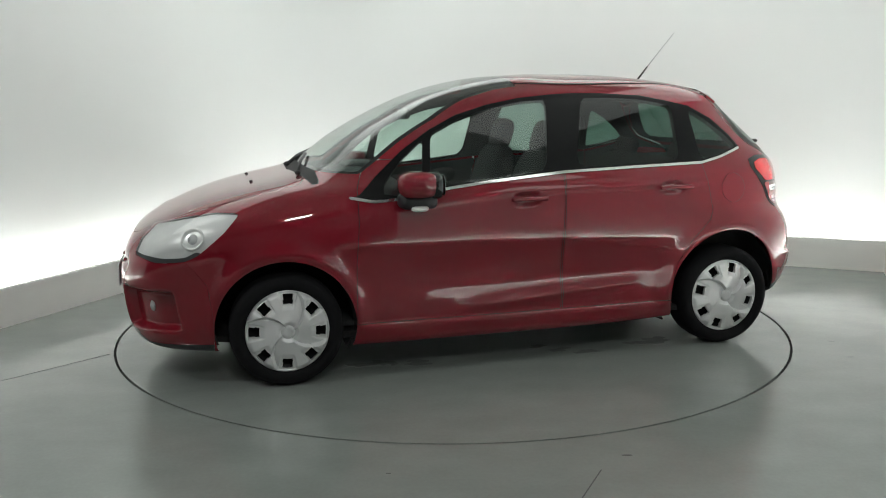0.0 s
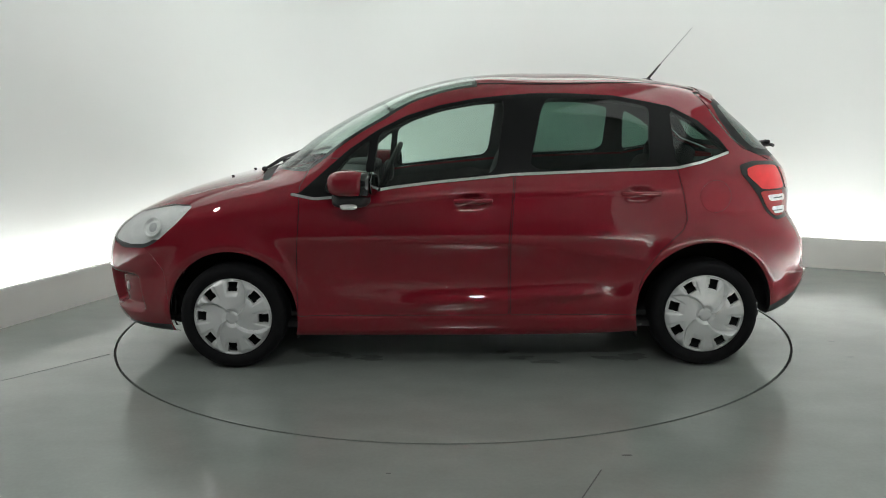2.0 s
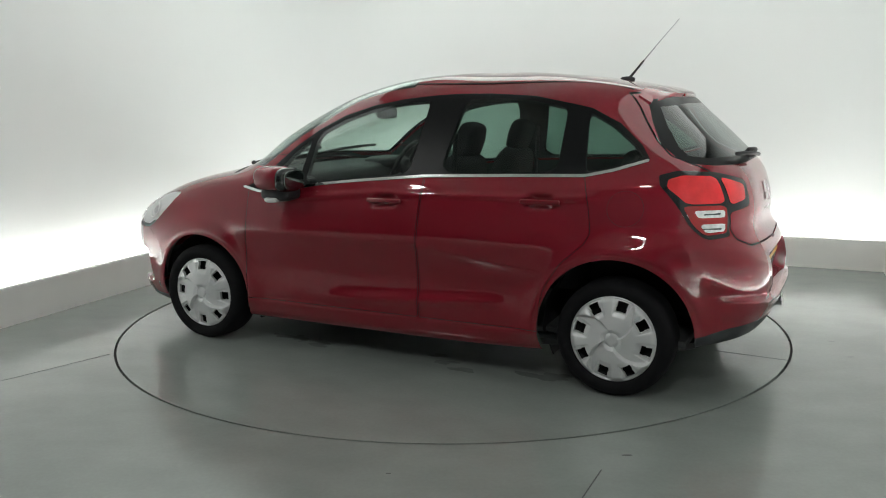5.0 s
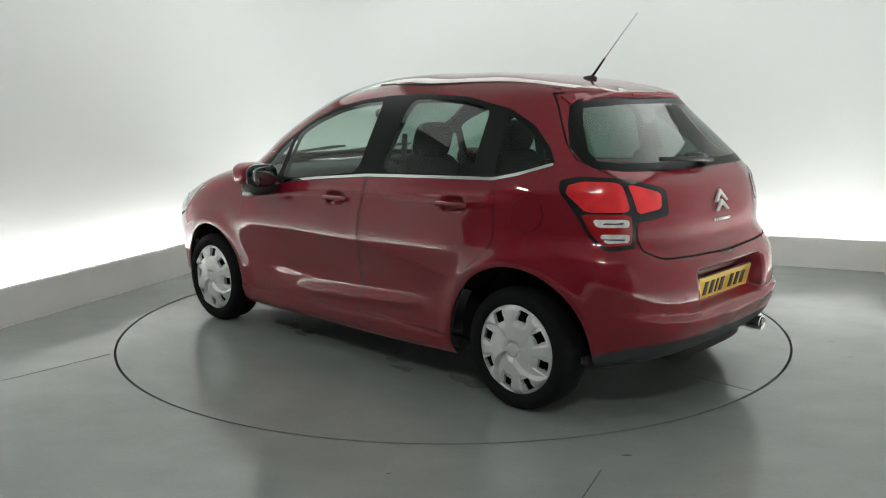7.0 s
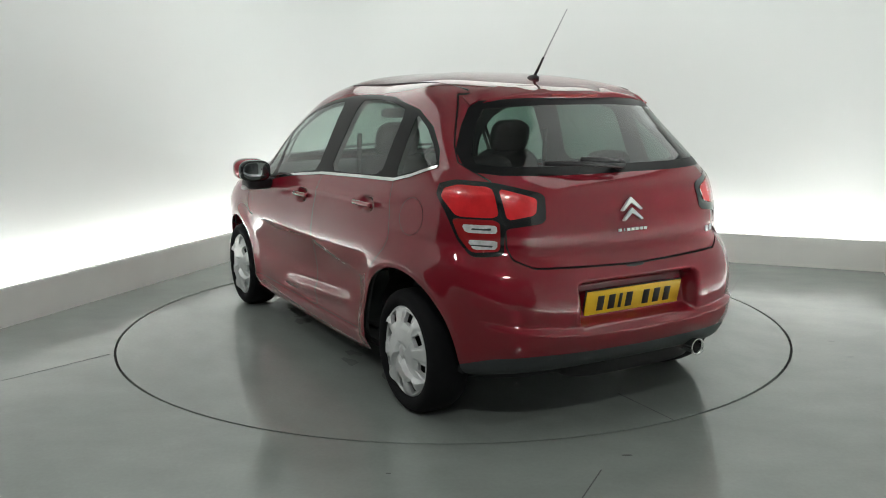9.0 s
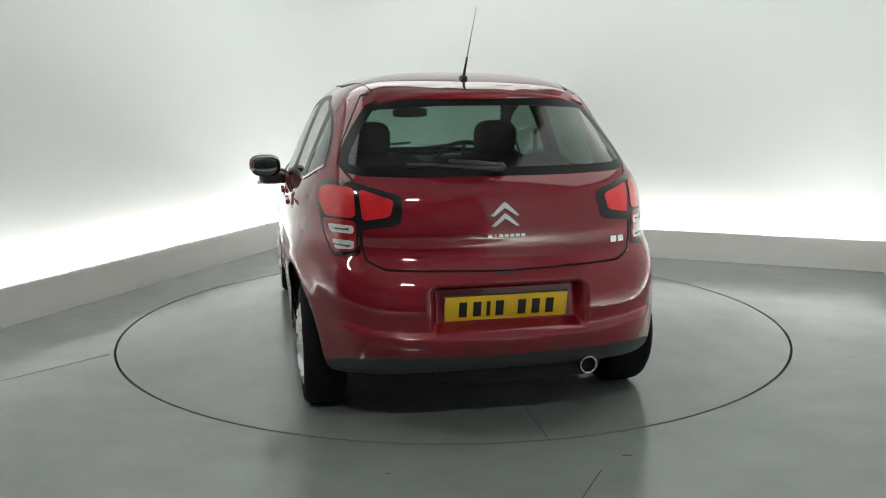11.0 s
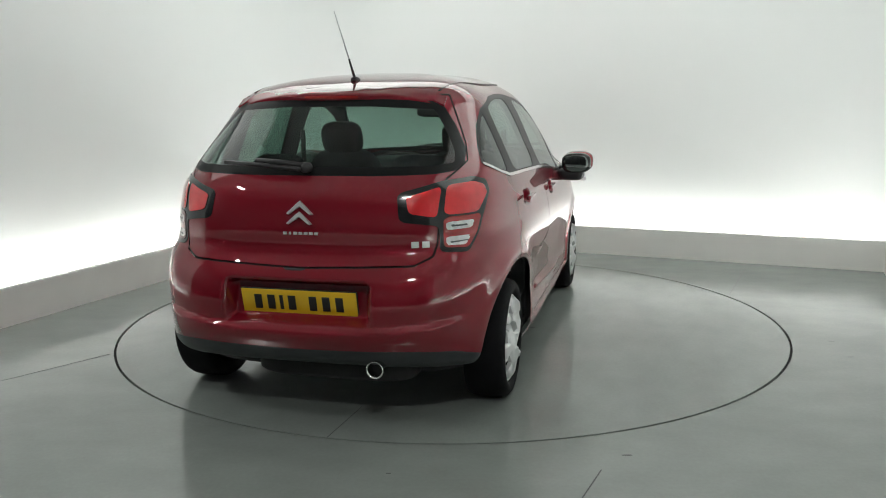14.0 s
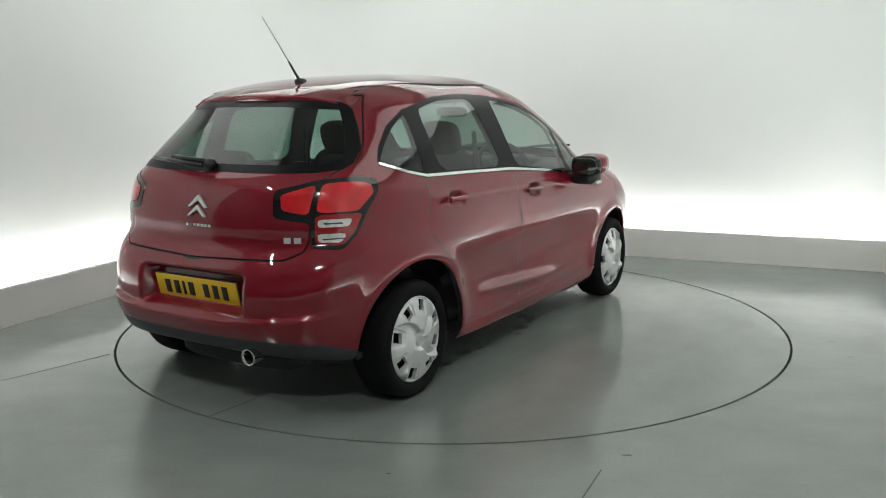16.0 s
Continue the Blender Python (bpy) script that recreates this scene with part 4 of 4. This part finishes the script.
def build_wipers():
    for y0, y1, r in ((.46, -.06, 0.02), (-.10, -.60, 0.02)):
        a, na = on_skin("top", 1.12, y0)
        b, nb = on_skin("nose", y1, 1.075)
        w = part("windscreen_wiper", tube([a + na * .012, a.lerp(b, .5) + nb * .028, b + nb * .02], 0.006), M_BLACK, car, "black wiper arm and blade")
        c, d = a.lerp(b, .12) + nb * .012, b + (b - a) * 0.08 + nb * .012
        part("wiper_blade", tube([c, c.lerp(d, .5) + nb * .01, d], 0.008), M_BLACK, w)
        part("wiper_cap", ellipsoid(Matrix.Translation(a + na * .012) @ Matrix.Diagonal((.016, .016, .014, 1))), M_BLACK, w)
    for y in (.27, -.27):
        q, n = on_skin("top", 1.36, y)
        part("washer_jet", ellipsoid(Matrix.Translation(q + n * .004) @ Matrix.Diagonal((.010, .009, .006, 1)), 12), M_BLACK, car, "small black washer jet")
    q, n = on_skin("tail", 0.0, 1.10)
    wr = part("rear_wiper", tube([q + n * .03, Vector((-1.715, .12, 1.113)) + n * .035, Vector((-1.70, .22, 1.12)) + n * .03], 0.012), M_BLACK, car, "black rear wiper")
    part("wiper_cap", ellipsoid(Matrix.Translation(q + n * .018) @ Matrix.Diagonal((.03, .028, .025, 1))), M_BLACK, wr)
    part("wiper_blade", tube([Vector((-1.745, .01, 1.108)), Vector((-1.742, .2, 1.125)), Vector((-1.69, .385, 1.13))], 0.010), M_BLACK, wr)


def chevron(w, h, t, depth):
    """An upright angle with swept arms."""
    pts = [(-w, -h), (-w * .25, h * .55), (0, h), (w * .25, h * .55), (w, -h), (w * .80, -h - t * .15), (0, h - t), (-w * .80, -h - t * .15)]
    n = len(pts)
    v = [(x, y, 0) for x, y in pts] + [(x * .93, y * .97, depth) for x, y in pts]
    f = [tuple(range(n, 2 * n))] + [(i, (i + 1) % n, n + (i + 1) % n, n + i) for i in range(n)]
    return mesh_of(v, f, False)


def build_tail_details():
    m = on_tail(0.0, .93, 0.003)
    badge = part("badge", chevron(.062, .028, .024, .010), M_BADGE, car, "chrome angle-shaped badge", m @ Matrix.Translation((0, .020, 0)))
    part("badge_lower", chevron(.060, .026, .022, .010), M_BADGE, badge, "", Matrix.Translation((0, -.044, 0)))
    # lettering shown as small chrome bars
    for i in range(7):
        w = 0.017 if i != 1 else 0.006
        mm = on_tail(.066 - i * .0235, .842, 0.002)
        part("letter_bar", box_bm(0, 0, .001, w, .012, .004, .001), M_BADGE, car, "small chrome bar", mm)
    for y in (-.492, -.533):
        part("letter_bar", box_bm(0, 0, .001, .032, .026, .004, .001), M_BADGE, car, "small chrome bar", on_tail(y, .80, 0.002))
    part("tailgate_catch", superbox((-1.815, .012, .688), (.05, .125, .028), 0.5), M_BLACK, car, "black tailgate release")
    # number plate
    tilt = math.atan2(.025, .111)
    pm = Matrix.Translation((-1.822, .003, .548)) @ Matrix.Rotation(-tilt, 4, "Y")
    plate = part("number_plate", box_bm(0, 0, 0, .008, .522, .112, .002), M_YELLOW, car, "yellow plate with dark bars", pm)
    for i, y in enumerate((.185, .125, .078, .030, -.065, -.125, -.185)):
        wd = .016 if i == 2 else .034
        part("plate_bar", box_bm(-.0052, y, 0, .003, wd, .066, .0008), M_INK, plate, "dark bar")
    part("plate_caption", box_bm(-.002, -.01, -.062, .005, .17, .010, .001), M_SILVERD, plate, "pale bar")
    part("plate_holder", box_bm(.006, 0, -.004, .008, .53, .126, .002), M_BLACK, plate, "black backing")
    ex = part("exhaust_tip", lathe([(.030, .14), (.034, 0.02), (.0375, 0), (.0375, -.006), (.033, -.006), (.031, .01), (.030, .13)], 32), M_CHROME, car, "chrome exhaust tip",
              Matrix.Translation((-1.865, -.345, .287)) @ Matrix.Rotation(radians(-90), 4, "Z"))
    part("exhaust_bore", lathe([(.0, .05), (.031, .05)], 24), M_DARK, ex)
    part("silencer", superbox((-1.62, -.1, .235), (.24, .75, .11), 0.5), M_DARK, car, "dark steel silencer")
    # inside of the headlights
    for sg in (1, -1):
        q, n = on_skin("side", 1.66, .745)
        n.y, q.y = n.y * sg, q.y * sg
        turn = n.to_track_quat("Y", "Z").to_matrix().to_4x4()
        bowl = part("lamp_bowl", lathe([(.058, -.004), (.055, .002), (.050, .002), (.044, -.008), (.030, -.016), (.0, -.020)], 32), M_REFLECTOR, car, "silver reflector bowl",
                    Matrix.Translation(q - n * .004) @ turn)
        part("projector_lens", ellipsoid(Matrix.Translation((0, -.012, 0)) @ Matrix.Diagonal((.028, .014, .028, 1)), 16), M_SILVERD, bowl, "grey glass projector lens")
        # fog lamp
        q, n = on_skin("nose", .60 * sg, .40)
        part("fog_lamp", ellipsoid(Matrix.Translation(q - n * .012) @ Matrix.Diagonal((.016, .032, .032, 1))), M_SILVERD, car, "round clear fog lamp")


def build_roof_strips():
    for sg in (1, -1):
        pts = []
        for k in range(19):
            x = -.06 - 1.16 * k / 18
            q, n = on_skin("top", x, sg * (.515 - .05 * (k / 18) ** 2))
            pts.append(q + n * .001)
        for _ in range(6):
            pts = [pts[0]] + [(pts[i - 1] + pts[i] * 2 + pts[i + 1]) / 4 for i in range(1, len(pts) - 1)] + [pts[-1]]
        part("roof_strip", tube(pts, .005, 6), M_BLACK, car, "black roof moulding")


def build_front_details():
    # chrome angle badge and bars across the nose
    for z, w in ((.635, .34), (.595, .34)):
        pts = [on_skin("nose", w * k / 6, z)[0] + Vector((.004, 0, 0)) for k in range(-6, 7)]
        part("nose_bar", tube(pts, .008), M_CHROME, car, "chrome nose bar")
    for z in (.265, .30, .335, .37):
        pts = [on_skin("nose", .40 * k / 6, z)[0] + Vector((.005, 0, 0)) for k in range(-6, 7)]
        part("grille_slat", tube(pts, .006), M_BLACK, car)
    q, n = on_skin("nose", 0, .50)
    part("front_plate", box_bm(q.x + .012, 0, .50, .008, .52, .111, .002), M_SILVER, car, "pale plate")


def build_interior():
    tilt = Matrix.Rotation(radians(-17), 4, "Y")
    for y in (.37, -.37):
        st = part("front_seat", superbox((-.20, y, .81), (.16, .47, .62), 0.55, tilt), M_SEAT, car, "dark cloth front seat")
        part("cushion", superbox((.08, y, .50), (.52, .50, .19), 0.5), M_SEAT, st)
        part("headrest", superbox((-.30, y, 1.175), (.105, .25, .20), 0.6, tilt), M_SEAT, st)
        for d in (-.06, .06):
            part("headrest_post", tube([(-.285, y + d, 1.02), (-.30, y + d, 1.10)], .007), M_SILVERD, st)
    tilt = Matrix.Rotation(radians(-20), 4, "Y")
    part("rear_cushion", superbox((-.78, 0, .52), (.50, 1.22, .20), 0.4), M_SEAT, car, "dark cloth rear bench")
    part("rear_backrest", superbox((-1.10, 0, .80), (.16, 1.22, .50), 0.4, tilt), M_SEAT, car, "dark cloth rear seat back")
    for y in (.36, -.36):
        part("rear_headrest", superbox((-1.20, y, 1.075), (.09, .26, .12), 0.6, tilt), M_SEAT, car, "dark cloth headrest")
    part("parcel_shelf", box_bm(-1.42, 0, 1.0, .42, 1.12, .02, .006), M_LINING, car, "dark parcel shelf")
    part("dashboard", superbox((.83, 0, .83), (.52, 1.42, .34), 0.35), M_DASH, car, "dark grey dashboard")
    part("instrument_hood", superbox((.66, -.36, .99), (.22, .34, .08), 0.6), M_DASH, car)
    part("centre_console", superbox((.45, 0, .55), (.60, .20, .22), 0.4), M_DASH, car)
    sm = Matrix.Translation((.50, -.36, .95)) @ Matrix.Rotation(radians(65), 4, "Y")
    ring = [sm @ Vector((.185 * math.cos(2 * math.pi * k / 40), .185 * math.sin(2 * math.pi * k / 40), 0)) for k in range(41)]
    st = part("steering_wheel", tube(ring, .015, 10), M_BLACK, car, "black three-spoke steering wheel")
    part("wheel_boss", superbox(sm @ Vector((0, 0, .0)), (.06, .15, .13), 0.6), M_BLACK, st)
    for a in (0, 120, 240):
        d = Vector((math.cos(radians(a + 180)), math.sin(radians(a + 180)), 0))
        part("spoke", tube([sm @ (d * .03), sm @ (d * .18)], .014), M_BLACK, st)
    part("rear_view_mirror", superbox((.44, 0, 1.315), (.035, .235, .065), 0.55), M_BLACK, car, "black rear-view mirror")
    part("mirror_stalk", tube([(.45, 0, 1.335), (.50, 0, 1.375)], .009), M_BLACK, car)
    for y in (.62, -.62):
        part("seat_belt", tube([(-.33, y * .98, 1.22), (-.30, y, .75)], .014, 6), M_LINING, car, "dark seat belt")
    part("cabin_floor", box_bm(-.25, 0, .26, 2.6, 1.4, .03, .005), M_LINING, car, "dark carpet")


build_spoiler()
build_roof_strips()
build_aerial()
build_mirrors()
build_wipers()
build_tail_details()
build_front_details()
build_interior()


def motions():
    ox, oy = CAR_OFFSET
    walk(turntable, [(t, pose(0, 0, 0, rz=a)) for t, a in TURN])
    rows = []
    for t, a in TURN:
        c, s = math.cos(radians(a)), math.sin(radians(a))
        rows.append((t, pose(c * ox - s * oy, s * ox + c * oy, 0, rz=a)))
    walk(car, rows)


motions()
